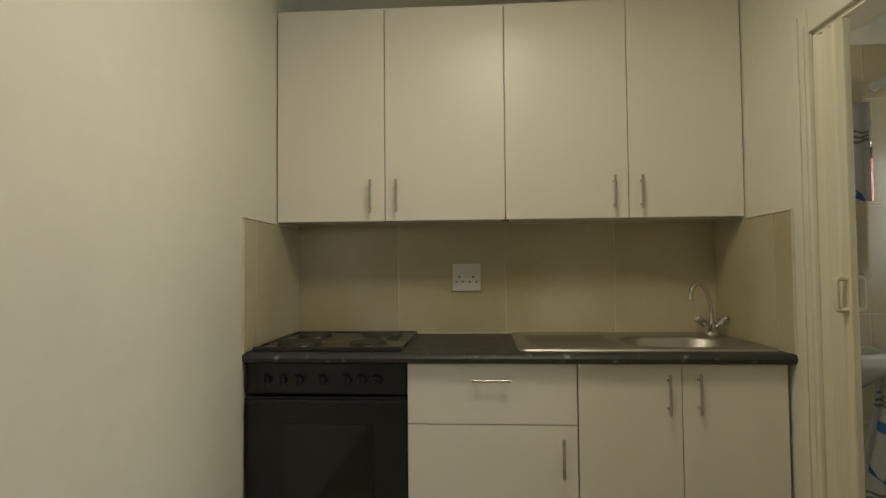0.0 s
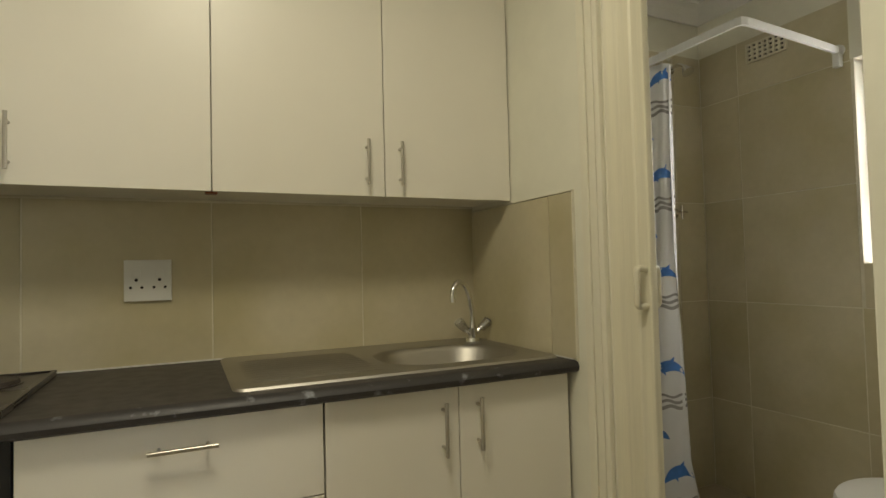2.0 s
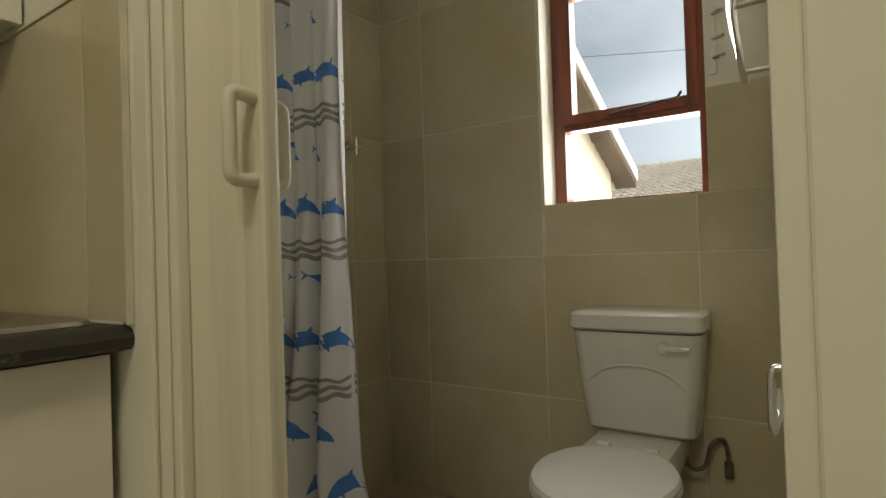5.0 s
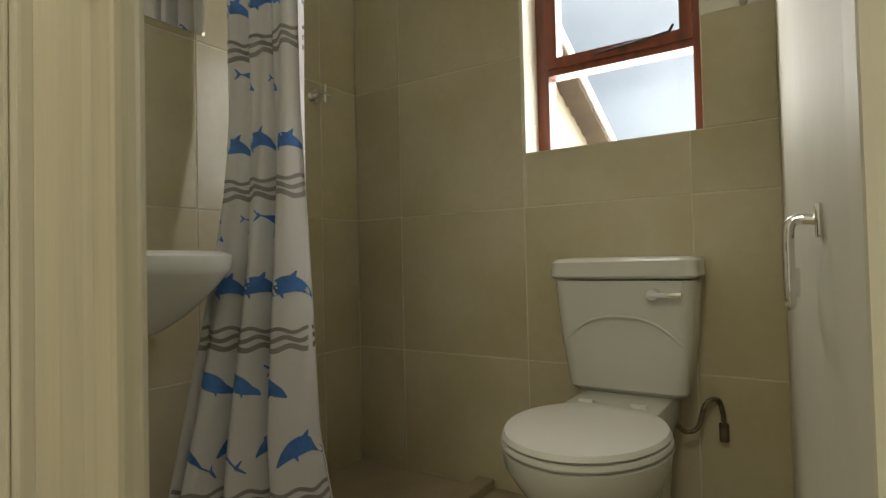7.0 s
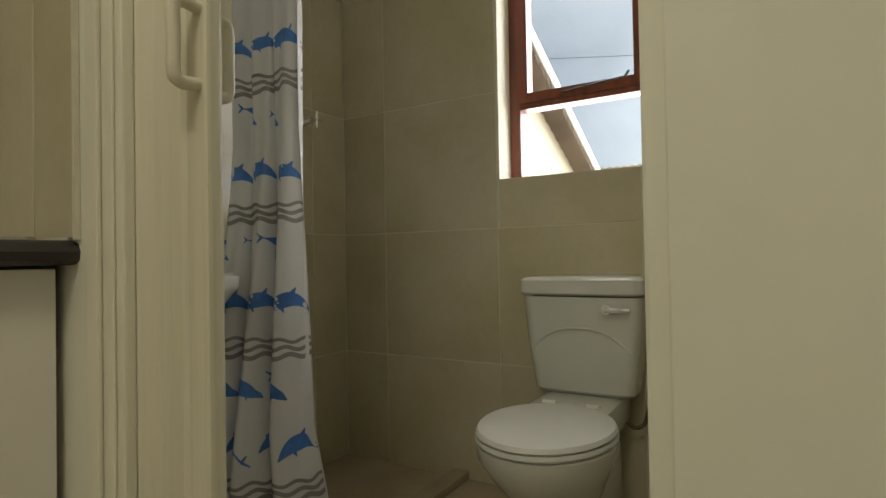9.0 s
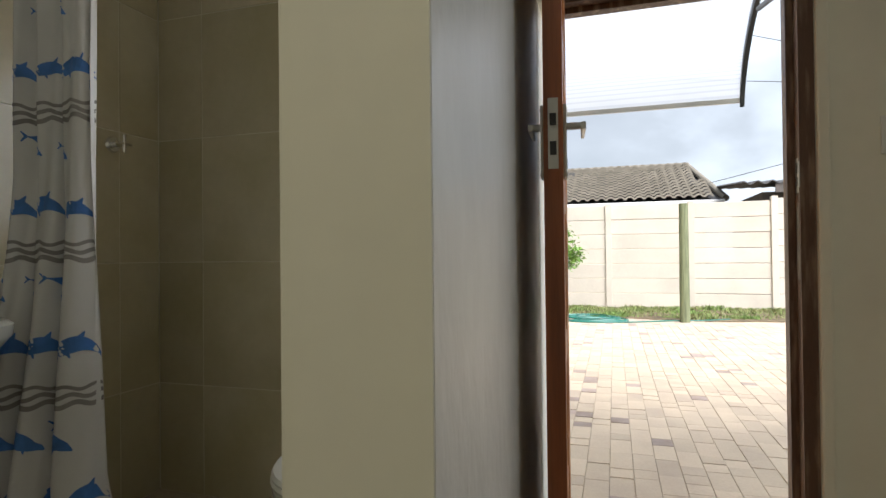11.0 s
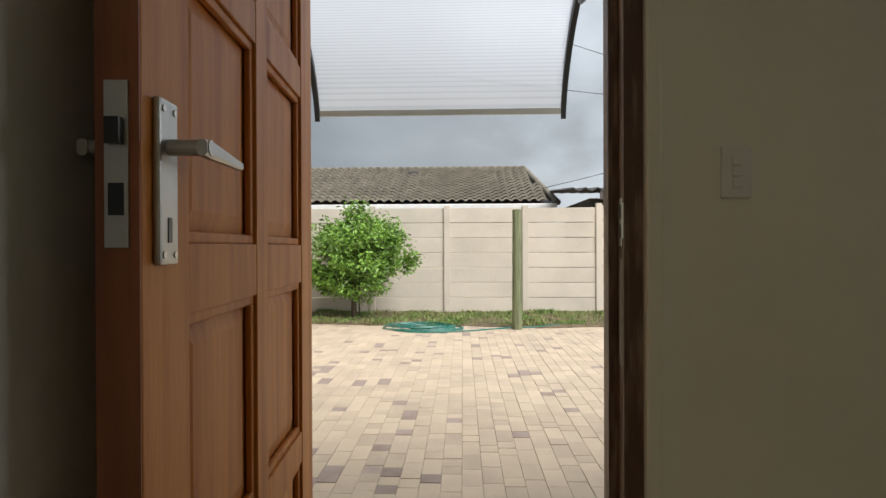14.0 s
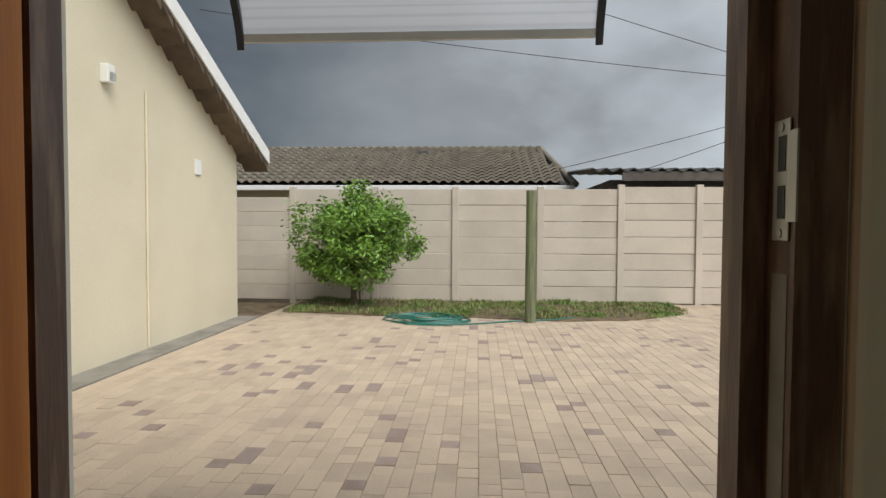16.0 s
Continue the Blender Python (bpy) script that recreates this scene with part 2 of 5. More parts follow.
# ---- builders ----
def bm_box(x0, y0, z0, x1, y1, z1, bevel=0.0, bm=None):
    bm = bm or bmesh.new()
    made = bmesh.ops.create_cube(bm, size=1.0, matrix=Matrix.LocRotScale(((x0 + x1) / 2, (y0 + y1) / 2, (z0 + z1) / 2), None, (abs(x1 - x0), abs(y1 - y0), abs(z1 - z0))))
    if bevel:
        edges = list({e for v in made["verts"] for e in v.link_edges})
        bmesh.ops.bevel(bm, geom=edges, offset=bevel, segments=2, affect="EDGES", profile=0.6)
    return bm


def bm_cyl(a, b, r0, r1=None, seg=16, bm=None):
    bm = bm or bmesh.new()
    a, b = Vector(a), Vector(b)
    turn = (b - a).to_track_quat("Z", "Y").to_matrix().to_4x4()
    bmesh.ops.create_cone(bm, cap_ends=True, segments=seg, radius1=r0, radius2=r0 if r1 is None else r1, depth=(b - a).length, matrix=Matrix.Translation((a + b) / 2) @ turn)
    return bm


def bm_tube(points, r, seg=10, bm=None):
    bm = bm or bmesh.new()
    pts = [Vector(p) for p in points]
    rings, up = [], Vector((0.31, 0.17, 0.93))
    for i, p in enumerate(pts):
        d = (pts[min(i + 1, len(pts) - 1)] - pts[max(i - 1, 0)]).normalized()
        if abs(d.dot(up)) > 0.97:
            up = Vector((0.9, 0.3, 0.1))
        s = d.cross(up).normalized()
        q = s.cross(d)
        up = q
        rings.append([bm.verts.new(p + r * (math.cos(t) * s + math.sin(t) * q)) for t in (2 * math.pi * k / seg for k in range(seg))])
    for r0, r1 in zip(rings, rings[1:]):
        for k in range(seg):
            bm.faces.new((r0[k], r0[(k + 1) % seg], r1[(k + 1) % seg], r1[k]))
    bm.faces.new(rings[0][::-1])
    bm.faces.new(rings[-1])
    return bm


def smooth_path(points, steps=8):
    out, p = [], [Vector(q) for q in points]
    for i in range(len(p) - 1):
        a, b, c, d = p[max(i - 1, 0)], p[i], p[i + 1], p[min(i + 2, len(p) - 1)]
        for k in range(steps):
            t = k / steps
            out.append(0.5 * (2 * b + (c - a) * t + (2 * a - 5 * b + 4 * c - d) * t * t + (3 * b - a - 3 * c + d) * t ** 3))
    return out + [p[-1]]


def bm_loft(rings, bm=None, cap=True):
    bm = bm or bmesh.new()
    vs = [[bm.verts.new(p) for p in ring] for ring in rings]
    n = len(vs[0])
    for a, b in zip(vs, vs[1:]):
        for k in range(n):
            bm.faces.new((a[k], a[(k + 1) % n], b[(k + 1) % n], b[k]))
    if cap:
        bm.faces.new(vs[0][::-1])
        bm.faces.new(vs[-1])
    return bm


def bm_prism(outline, z0, z1, bm=None):
    return bm_loft([[(x, y, z0) for x, y in outline], [(x, y, z1) for x, y in outline]], bm)


def mesh_of(name, bm, material, smooth=False):
    bmesh.ops.recalc_face_normals(bm, faces=bm.faces)
    me = bpy.data.meshes.new(name)
    bm.to_mesh(me)
    bm.free()
    me.materials.append(material)
    if smooth:
        for p in me.polygons:
            p.use_smooth = True
        me.set_sharp_from_angle(angle=radians(40))
    return me


def part(name, bm, material, parent, label="", smooth=False):
    ob = new(name, mesh_of(name, bm, material, smooth))
    ob.parent = parent
    if label:
        tagged(ob, label)
    return ob


def thing(name, label, category, at=(0, 0, 0), group="", kind="", rz=0):
    ob = new(name)
    ob.matrix_world = pose(*at, 0, 0, rz)
    ob.empty_display_size = 0.1
    return tagged(ob, label, category, group, kind)


def solid(name, bm, material, label, category, kind="", smooth=False, group=""):
    return tagged(new(name, mesh_of(name, bm, material, smooth)), label, category, group, kind)


def setting(name, bm, material, label="", smooth=False):
    return solid(name, bm, material, label or name.replace("_", " "), name.split("_")[0], "structure", smooth)


def shared(name, mesh, parent, at):
    ob = new(name, mesh)
    ob.parent = parent
    ob.location = at
    return ob


# ---- structure ----
XL, X1, YB = -0.683, 1.344, 2.671       # kitchen sides and back
FW, BY, BR = 2.884, 2.83, 1.285         # bathroom far wall, back wall and right wall
XF, YR = 2.90, -2.6                     # front wall's inner face, rear wall
H, XO = 2.62, 3.10
DY0, DY1, DZ = 1.189, 1.87, 2.02        # bathroom doorway
setting("wall_kitchen_back", bm_box(XL - 0.15, YB + 0.012, 0, X1 + 0.1, YB + 0.2, H), WALL)
setting("wall_left", bm_box(XL - 0.2, YR, 0, XL - 0.012, YB + 0.2, 1.44, bm=bm_box(XL - 0.2, YR, 1.44, XL, YB + 0.012, H, bm=bm_box(XL - 0.012, YR, 0, XL, 2.016, 1.44))), WALL, "smooth cream painted wall beside the cooker")
bm = bm_box(X1, DY1, 0, X1 + 0.1, YB + 0.012, H)
bm_box(X1, DY0, DZ, X1 + 0.1, DY1, H, bm=bm)
setting("wall_bathroom_door", bm, WALL, "cream painted wall with the bathroom doorway")
setting("wall_passage", bm_prism([(X1, 1.052), (XF, 1.165), (XF, BR), (X1, DY0)], 0, H), ROUGH_WALL, "unevenly trowelled off-white painted passage wall")
setting("wall_stub_face", bm_box(X1 - 0.003, 1.0525, 0, X1 - 0.0002, DY0, H), WALL, "smooth cream end of the passage wall")
setting("wall_bathroom_right", bm_prism([(X1, DY0), (FW, BR - 0.001), (FW, BR + 0.001), (X1 + 0.001, DY0 + 0.002)], 0, H), WALL, "smooth painted bathroom side wall")
bm = bm_box(FW + 0.01, 2.045, 0, XO, BY + 0.2, H)
bm_box(FW + 0.01, 1.478, 0, XO, 2.045, 1.19, bm=bm)
bm_box(FW + 0.01, 1.478, 2.075, XO, 2.045, H, bm=bm)
bm_box(FW + 0.01, 1.165, 0, XO, 1.478, H, bm=bm)
bm_box(XF, 1.13, 1.95, XO, 1.165, H, bm=bm)
bm_box(FW, BR, 1.525, FW + 0.01, 1.478, H, bm=bm)
bm_box(FW, 1.478, 2.075, FW + 0.01, 2.06, H, bm=bm)
bm_box(FW, 2.06, 2.345, FW + 0.01, BY, H, bm=bm)
setting("wall_bathroom_front", bm, WALL, "painted upper wall round the bathroom window")
setting("wall_bathroom_back", bm_box(X1 + 0.1, BY + 0.01, 0, FW + 0.01, BY + 0.2, H), WALL)
bm = bm_box(XF, YR, 0, XO, -1.35, H)
bm_box(XF, -1.35, 0, XO, -0.275, 1.425, bm=bm)
bm_box(XF, -1.35, 1.93, XO, -0.275, H, bm=bm)
bm_box(XF, -0.275, 0, XO, 0.30, H, bm=bm)
bm_box(XF, 0.30, 1.955, XO, 1.13, H, bm=bm)
setting("wall_front", bm, WALL, "cream painted front wall with door and window openings")
setting("wall_rear", bm_box(XL - 0.2, YR - 0.2, 0, XO, YR, H), WALL)
setting("ceiling", bm_box(XL - 0.2, YR - 0.2, H, XO, BY + 0.2, H + 0.1), CEIL, "plain white painted ceiling")
def right_wall(x):
    """The bathroom's slightly skewed right wall."""
    return DY0 + (BR - DY0) * (x - X1) / (XF - X1)


setting("floor", bm_box(XL - 0.2, YR - 0.2, -0.12, XO, BY + 0.2, 0), FLOOR_TILE, "plain beige tiled floor")
# cornice of the bathroom ceiling
bm = bmesh.new()
for a, b in (((X1 + 0.1, BY), (FW, BY)), ((FW, BY), (FW, BR)), ((FW, BR), (X1 + 0.1, BR))):
    a, b = Vector((*a, H)), Vector((*b, H))
    inn = Vector((-(b - a).y, (b - a).x, 0)).normalized() * -1
    if inn.dot(Vector((2.1, 2.0, H)) - a) < 0:
        inn = -inn
    prof = [(0.0, 0.0), (0.0, -0.09), (0.012, -0.09), (0.03, -0.055), (0.06, -0.028), (0.085, -0.012), (0.085, 0.0)]
    bm_loft([[e + inn * u + Vector((0, 0, v)) for u, v in prof] for e in (a, b)], bm)
setting("cornice", bm, CEIL, "white coved bathroom cornice")

# ---- camera-side lamp of the kitchen ----
kitchen_light = thing("ceiling_light", "round white ceiling light in the kitchen", "lamp", (0.35, 1.25, H))
part("base", bm_cyl((0, 0, -0.03), (0, 0, 0), 0.25, 0.25, 32), PLASTIC, kitchen_light)
lamp_light("kitchen_lamp", (0.35, 1.25, H - 0.06), (0.35, 1.25, 0), 0.5, LAMP, (1.0, 0.91, 0.68))
# added area lamps in both window openings boost the sky's light indoors
front_day = lamp_light("front_window_daylight", (XO + 0.02, -0.81, 1.66), (1.2, 0.6, 1.1), 1.0, FRONT_DAY, (0.95, 0.98, 1.0))
front_day.data.shape, front_day.data.size_y = "RECTANGLE", 0.42
day = lamp_light("window_daylight", (XO + 0.02, 1.76, 1.63), (0, 1.9, 1.1), 0.55, DAY, (1.0, 0.98, 0.93))
day.data.shape, day.data.size_y = "RECTANGLE", 0.8


# ---- kitchen ----
def bar_handle(name, parent, a, b, out, r=0.0055):
    """A satin bar handle from a to b, standing off along out."""
    a, b, out = Vector(a), Vector(b), Vector(out)
    d = (b - a).normalized()
    bm = bm_cyl(a + out, b + out, r, seg=12)
    for p in (a + d * 0.022, b - d * 0.022):
        bm_cyl(p, p + out, r * 0.8, seg=10, bm=bm)
    part(name, bm, NICKEL, parent, "satin nickel bar handle", True)


def wall_unit(x0, x1, hinge):
    u = thing("wall_cabinet", "tall white melamine wall cabinet with closed door", "cabinet", (x0, 0, 0), "kitchen wall cabinets")
    w = x1 - x0
    part("body", bm_box(0.0005, 2.392, 1.462, w - 0.0005, YB - 0.002, 2.40), BOARD, u)
    d = part("door", bm_box(0.0018, 2.369, 1.452, w - 0.0018, 2.388, 2.402, 0.0012), BOARD, u)
    hx = w - 0.062 if hinge == "l" else 0.052
    bar_handle("handle", d, (hx, 2.369, 1.487), (hx, 2.369, 1.632), (0, -0.03, 0))


UX = (-0.678, -0.193, 0.335, 0.861, 1.340)
for i, hinge in enumerate("lrlr"):
    wall_unit(UX[i], UX[i + 1], hinge)
catch_block = solid("catch_block", bm_box(0.318, 2.395, 1.448, 0.352, 2.43, 1.4615, 0.002), RED_WOOD, "small brown wooden block under the wall cabinets", "block")


def base_unit(x0, x1, fronts, label, high=0.886):
    u = thing("base_cabinet", label, "cabinet", (x0, 0, 0), "kitchen base cabinets")
    w = x1 - x0
    part("body", bm_box(0.001, 2.072, 0.1, w - 0.001, YB - 0.02, high), BOARD, u)
    part("plinth", bm_box(0.001, 2.10, 0.001, w - 0.001, 2.115, 0.1), BOARD, u)
    for kind, a, b, z0, z1, hz in fronts:
        f = part(kind, bm_box(a * w + 0.0018, 2.05, z0, b * w - 0.0018, 2.068, z1, 0.0012), BOARD, u)
        bar_handle("handle", f, *hz, (0, -0.03, 0))


base_unit(-0.058, 0.576, [("drawer_front", 0, 1, 0.659, 0.882, ((0.243, 2.05, 0.824), (0.388, 2.05, 0.824))),
                          ("door", 0, 1, 0.105, 0.655, ((0.578, 2.05, 0.470), (0.578, 2.05, 0.612)))], "white cabinet with one drawer above a closed door")
base_unit(0.578, 1.33, [("door", 0, 0.5, 0.105, 0.882, ((0.325, 2.05, 0.702), (0.325, 2.05, 0.847))),
                        ("door", 0.5, 1, 0.105, 0.882, ((0.434, 2.05, 0.705), (0.434, 2.05, 0.850)))], "white double-door sink cabinet under the worktop", 0.77)

top = thing("worktop", "dark charcoal laminate worktop with rounded marbled edge", "worktop")
bm = bm_box(XL + 0.001, 2.04, 0.888, 0.802, YB - 0.001, 0.924)
bm_box(1.283, 2.04, 0.888, X1 - 0.001, YB - 0.001, 0.924, bm=bm)
bm_box(0.802, 2.04, 0.888, 1.283, 2.147, 0.924, bm=bm)
bm_box(0.802, 2.503, 0.888, 1.283, YB - 0.001, 0.924, bm=bm)
part("top_surface", bm, TOP, top)
prof = [(2.041, 0.887), (2.022, 0.8885), (2.013, 0.894), (2.010, 0.907), (2.016, 0.918), (2.030, 0.9235), (2.041, 0.9245)]
part("front_edge", bm_loft([[(x, y, z) for y, z in prof] for x in (XL + 0.001, X1 + 0.002)]), TOP_EDGE, top, "rounded black edge with pale marbled flecks", True)
part("sealant", bm_box(XL + 0.002, YB - 0.008, 0.9245, X1 - 0.008, YB - 0.001, 0.929, bm=bm_box(X1 - 0.008, 2.03, 0.9245, X1 - 0.001, YB - 0.001, 0.929)), PLASTIC, top, "white silicone bead")

# cooker
oven = thing("oven", "black built-under electric oven with a glass door", "oven")
part("body", bm_box(-0.676, 2.085, 0.10, -0.061, 2.62, 0.886), BLACK, oven)
part("control_panel", bm_box(-0.68, 2.048, 0.768, -0.061, 2.084, 0.8855, 0.003), BLACK, oven)
od = part("door", bm_box(-0.68, 2.045, 0.15, -0.061, 2.084, 0.757, 0.004), BLACK, oven, "black oven door with a dark window")
part("window", bm_box(-0.545, 2.041, 0.30, -0.185, 2.046, 0.655, 0.002), BLACK_GLASS, od, "dark smoked glass pane")
part("handle", bm_box(-0.67, 2.018, 0.735, -0.07, 2.044, 0.752, 0.006), BLACK, od, "full-width black door grip")
part("base_panel", bm_box(-0.68, 2.06, 0.04, -0.061, 2.084, 0.145), BLACK, oven)
for kx in (-0.60, -0.54, -0.475, -0.385, -0.29, -0.235, -0.175):
    k = part("knob", bm_cyl((kx, 2.048, 0.822), (kx, 2.026, 0.822), 0.021, 0.018, 20), BLACK, oven, "", True)
    part("grip", bm_box(kx - 0.004, 2.016, 0.805, kx + 0.004, 2.027, 0.839, 0.002), BLACK, k)

hob = thing("hob", "brown-black enamel hob with four solid plates", "hob")
part("tray", bm_box(-0.665, 2.07, 0.9245, -0.082, 2.625, 0.936, 0.005), HOB, hob)
part("rim", bm_box(-0.665, 2.07, 0.936, -0.082, 2.082, 0.9415, 0.002, bm=bm_box(-0.665, 2.613, 0.936, -0.082, 2.625, 0.9415, 0.002, bm=bm_box(-0.665, 2.0825, 0.936, -0.653, 2.6125, 0.9415, 0.002, bm=bm_box(-0.094, 2.0825, 0.936, -0.082, 2.6125, 0.9415, 0.002)))), HOB, hob, "raised dark rim")
for hx, hy, r in ((-0.52, 2.20, 0.09), (-0.235, 2.20, 0.075), (-0.53, 2.46, 0.075), (-0.225, 2.46, 0.09)):
    p = part("hot_plate", bm_cyl((hx, hy, 0.936), (hx, hy, 0.949), r, r - 0.004, 36), PLATE, hob, "dark cast-iron plate", True)
    part("ring", bm_cyl((hx, hy, 0.9355), (hx, hy, 0.939), r + 0.008, r + 0.006, 36), HOB, p)


# sink
def rounded(x0, y0, x1, y1, r, z, n=7):
    pts = []
    for cx, cy, a in ((x1 - r, y1 - r, 0), (x0 + r, y1 - r, 90), (x0 + r, y0 + r, 180), (x1 - r, y0 + r, 270)):
        pts += [(cx + r * math.cos(radians(a + 90 * k / n)), cy + r * math.sin(radians(a + 90 * k / n)), z) for k in range(n + 1)]
    return pts


sink = thing("sink", "stainless steel single-bowl sink with ribbed drainer", "sink")
bowl_rings = [rounded(0.805, 2.15, 1.28, 2.50, 0.15, 0.9315)] + [rounded(0.805 + e, 2.15 + e, 1.28 - e, 2.50 - e, 0.15 - e * 0.4, z) for e, z in ((0.006, 0.929), (0.014, 0.915), (0.03, 0.85), (0.06, 0.805), (0.11, 0.79))]
part("bowl", bm_loft([r for r in bowl_rings], cap=False), STEEL, sink, "rounded steel bowl", True)
bm = bmesh.new()
bm.faces.new([bm.verts.new(p) for p in bowl_rings[-1]])
bm_cyl((1.04, 2.325, 0.7905), (1.04, 2.325, 0.793), 0.04, seg=24, bm=bm)
part("waste", bm, STEEL, sink)
outer, inner = rounded(0.37, 2.085, 1.325, 2.655, 0.03, 0.9315), bowl_rings[0]
bm = bmesh.new()
vo, vi = [bm.verts.new(p) for p in outer], [bm.verts.new(p) for p in inner]
lo = [bm.verts.new((p[0] + (0.004 if p[0] > 0.8 else -0.004), p[1] + (0.004 if p[1] > 2.3 else -0.004), 0.9248)) for p in outer]
n = len(vo)
for k in range(n):
    bm.faces.new((vo[k], vo[(k + 1) % n], vi[(k + 1) % n], vi[k]))
    bm.faces.new((lo[k], lo[(k + 1) % n], vo[(k + 1) % n], vo[k]))
part("rim", bm, STEEL, sink, "flat brushed rim", True)
for k in range(11):
    y = 2.155 + k * 0.036
    part("drainer_rib", bm_loft([[(0.41, y - 0.008, 0.9316), (0.41, y, 0.9322), (0.41, y + 0.008, 0.9316)], [(0.44, y - 0.008, 0.9316), (0.44, y, 0.9350), (0.44, y + 0.008, 0.9316)], [(0.75, y - 0.008, 0.9316), (0.75, y, 0.9350), (0.75, y + 0.008, 0.9316)], [(0.775, y - 0.008, 0.9316), (0.775, y, 0.9322), (0.775, y + 0.008, 0.9316)]]), STEEL, sink)

tap = thing("mixer_tap", "chrome swan-neck mixer with clear acrylic handles", "tap", (1.262, 2.545, 0.932))
part("base", bm_cyl((0, 0, 0), (0, 0, 0.012), 0.027, 0.025, 24, bm=bm_cyl((0, 0, 0.012), (0, 0, 0.05), 0.017, 0.019, 20, bm=bm_cyl((0, 0, 0.05), (0, 0, 0.072), 0.014, 0.011, 20))), CHROME, tap, "", True)
part("spout", bm_tube(smooth_path([(0, 0, 0.06), (-0.002, -0.001, 0.11), (-0.014, -0.008, 0.165), (-0.038, -0.022, 0.21), (-0.07, -0.041, 0.228), (-0.1, -0.058, 0.215), (-0.113, -0.066, 0.185), (-0.114, -0.067, 0.168)]), 0.0105, 12), CHROME, tap, "curved chrome spout", True)
part("nozzle", bm_cyl((-0.114, -0.067, 0.176), (-0.114, -0.067, 0.156), 0.0115, 0.0115, 16), CHROME, tap, "", True)
for s in (-1, 1):
    part("stem", bm_cyl((s * 0.008, 0, 0.028), (s * 0.036, -0.006, 0.05), 0.009, 0.008, 14), CHROME, tap, "", True)
    part("tap_handle", bm_cyl((s * 0.032, -0.006, 0.046), (s * 0.064, -0.014, 0.076), 0.015, 0.021, 8), ACRYLIC, tap, "clear faceted acrylic handle")
    part("cap", bm_cyl((s * 0.064, -0.014, 0.076), (s * 0.067, -0.015, 0.079), 0.011, seg=14), BLACK if s > 0 else CHROME, tap)

sock = thing("wall_socket", "white double wall socket with two switches", "socket", (0.155, YB, 1.197))
part("plate", bm_box(-0.068, -0.011, -0.066, 0.068, -0.0005, 0.066, 0.003), PLASTIC, sock)
for s in (-0.033, 0.033):
    part("rocker", bm_box(s - 0.012, -0.014, 0.012, s + 0.012, -0.010, 0.034, 0.001), PLASTIC, sock)
    bm = bm_cyl((s, -0.0125, 0.002), (s, -0.0105, 0.002), 0.0052, seg=12)
    for q in (-0.016, 0.016):
        bm_cyl((s + q, -0.0125, -0.022), (s + q, -0.0105, -0.022), 0.0045, seg=12, bm=bm)
    part("pin_holes", bm, BLACK, sock, "dark round pin holes")


# ---- bathroom doorway ----
trim = thing("door_frame", "cream gloss architrave and frame of the doorway", "door frame", kind="structure")
for nm, b in (("architrave", (X1 - 0.018, DY1 - 0.005, 0, X1 - 0.001, DY1 + 0.085, DZ + 0.085)), ("architrave", (X1 - 0.018, DY0 + 0.001, DZ, X1 - 0.001, DY1 - 0.006, DZ + 0.085))):
    part(nm, bm_box(*b, 0.004), TRIM, trim)
part("bead", bm_box(X1 - 0.026, DY1 + 0.045, 0, X1 - 0.0185, DY1 + 0.075, DZ + 0.075, 0.003), TRIM, trim)
part("bead", bm_box(X1 - 0.023, DY1 + 0.012, 0, X1 - 0.0185, DY1 + 0.03, DZ + 0.03, 0.002), TRIM, trim)
part("jamb", bm_box(X1 - 0.0005, DY1 - 0.018, 0, X1 + 0.1, DY1 - 0.0005, DZ), TRIM, trim)
part("jamb", bm_box(X1 + 0.012, DY0 + 0.0005, 0, X1 + 0.1, DY0 + 0.022, DZ - 0.0165, 0.004), WALL, trim)
part("head", bm_box(X1 - 0.0005, DY0 + 0.014, DZ - 0.016, X1 + 0.1, DY1 - 0.018, DZ - 0.0005), TRIM, trim)

fold = thing("folding_door", "cream PVC concertina door pushed open", "folding door")
ys = [DY1 - 0.02, DY1 - 0.048, DY1 - 0.076, DY1 - 0.102, DY1 - 0.122]
for i in range(4):
    xa, xb = (X1 - 0.008, X1 + 0.022) if i % 2 == 0 else (X1 + 0.022, X1 - 0.008)
    a, b = Vector((xa, ys[i], 0)), Vector((xb, ys[i + 1], 0))
    nrm = (b - a).cross(Vector((0, 0, 1))).normalized() * 0.004
    part("door_slat", bm_prism([(p.x, p.y) for p in (a - nrm, b - nrm, b + nrm, a + nrm)], 0.012, DZ - 0.018), CREAM_PVC, fold)
lead = part("lead_post", bm_box(X1 - 0.006, 1.706, 0.012, X1 + 0.018, 1.75, DZ - 0.018, 0.006), CREAM_PVC, fold, "wide cream leading post")
for sx, out, py in ((X1 - 0.006, -0.032, 1.722), (X1 + 0.018, 0.032, 1.738)):
    loop = smooth_path([(sx, py, 1.198), (sx + out * 0.75, py, 1.2), (sx + out, py, 1.19), (sx + out, py, 1.15), (sx + out, py, 1.113), (sx + out * 0.75, py, 1.102), (sx, py, 1.104)], 5)
    part("pull_handle", bm_tube(loop, 0.0082, 12), CREAM_PVC, lead, "cream plastic pull handle", True)


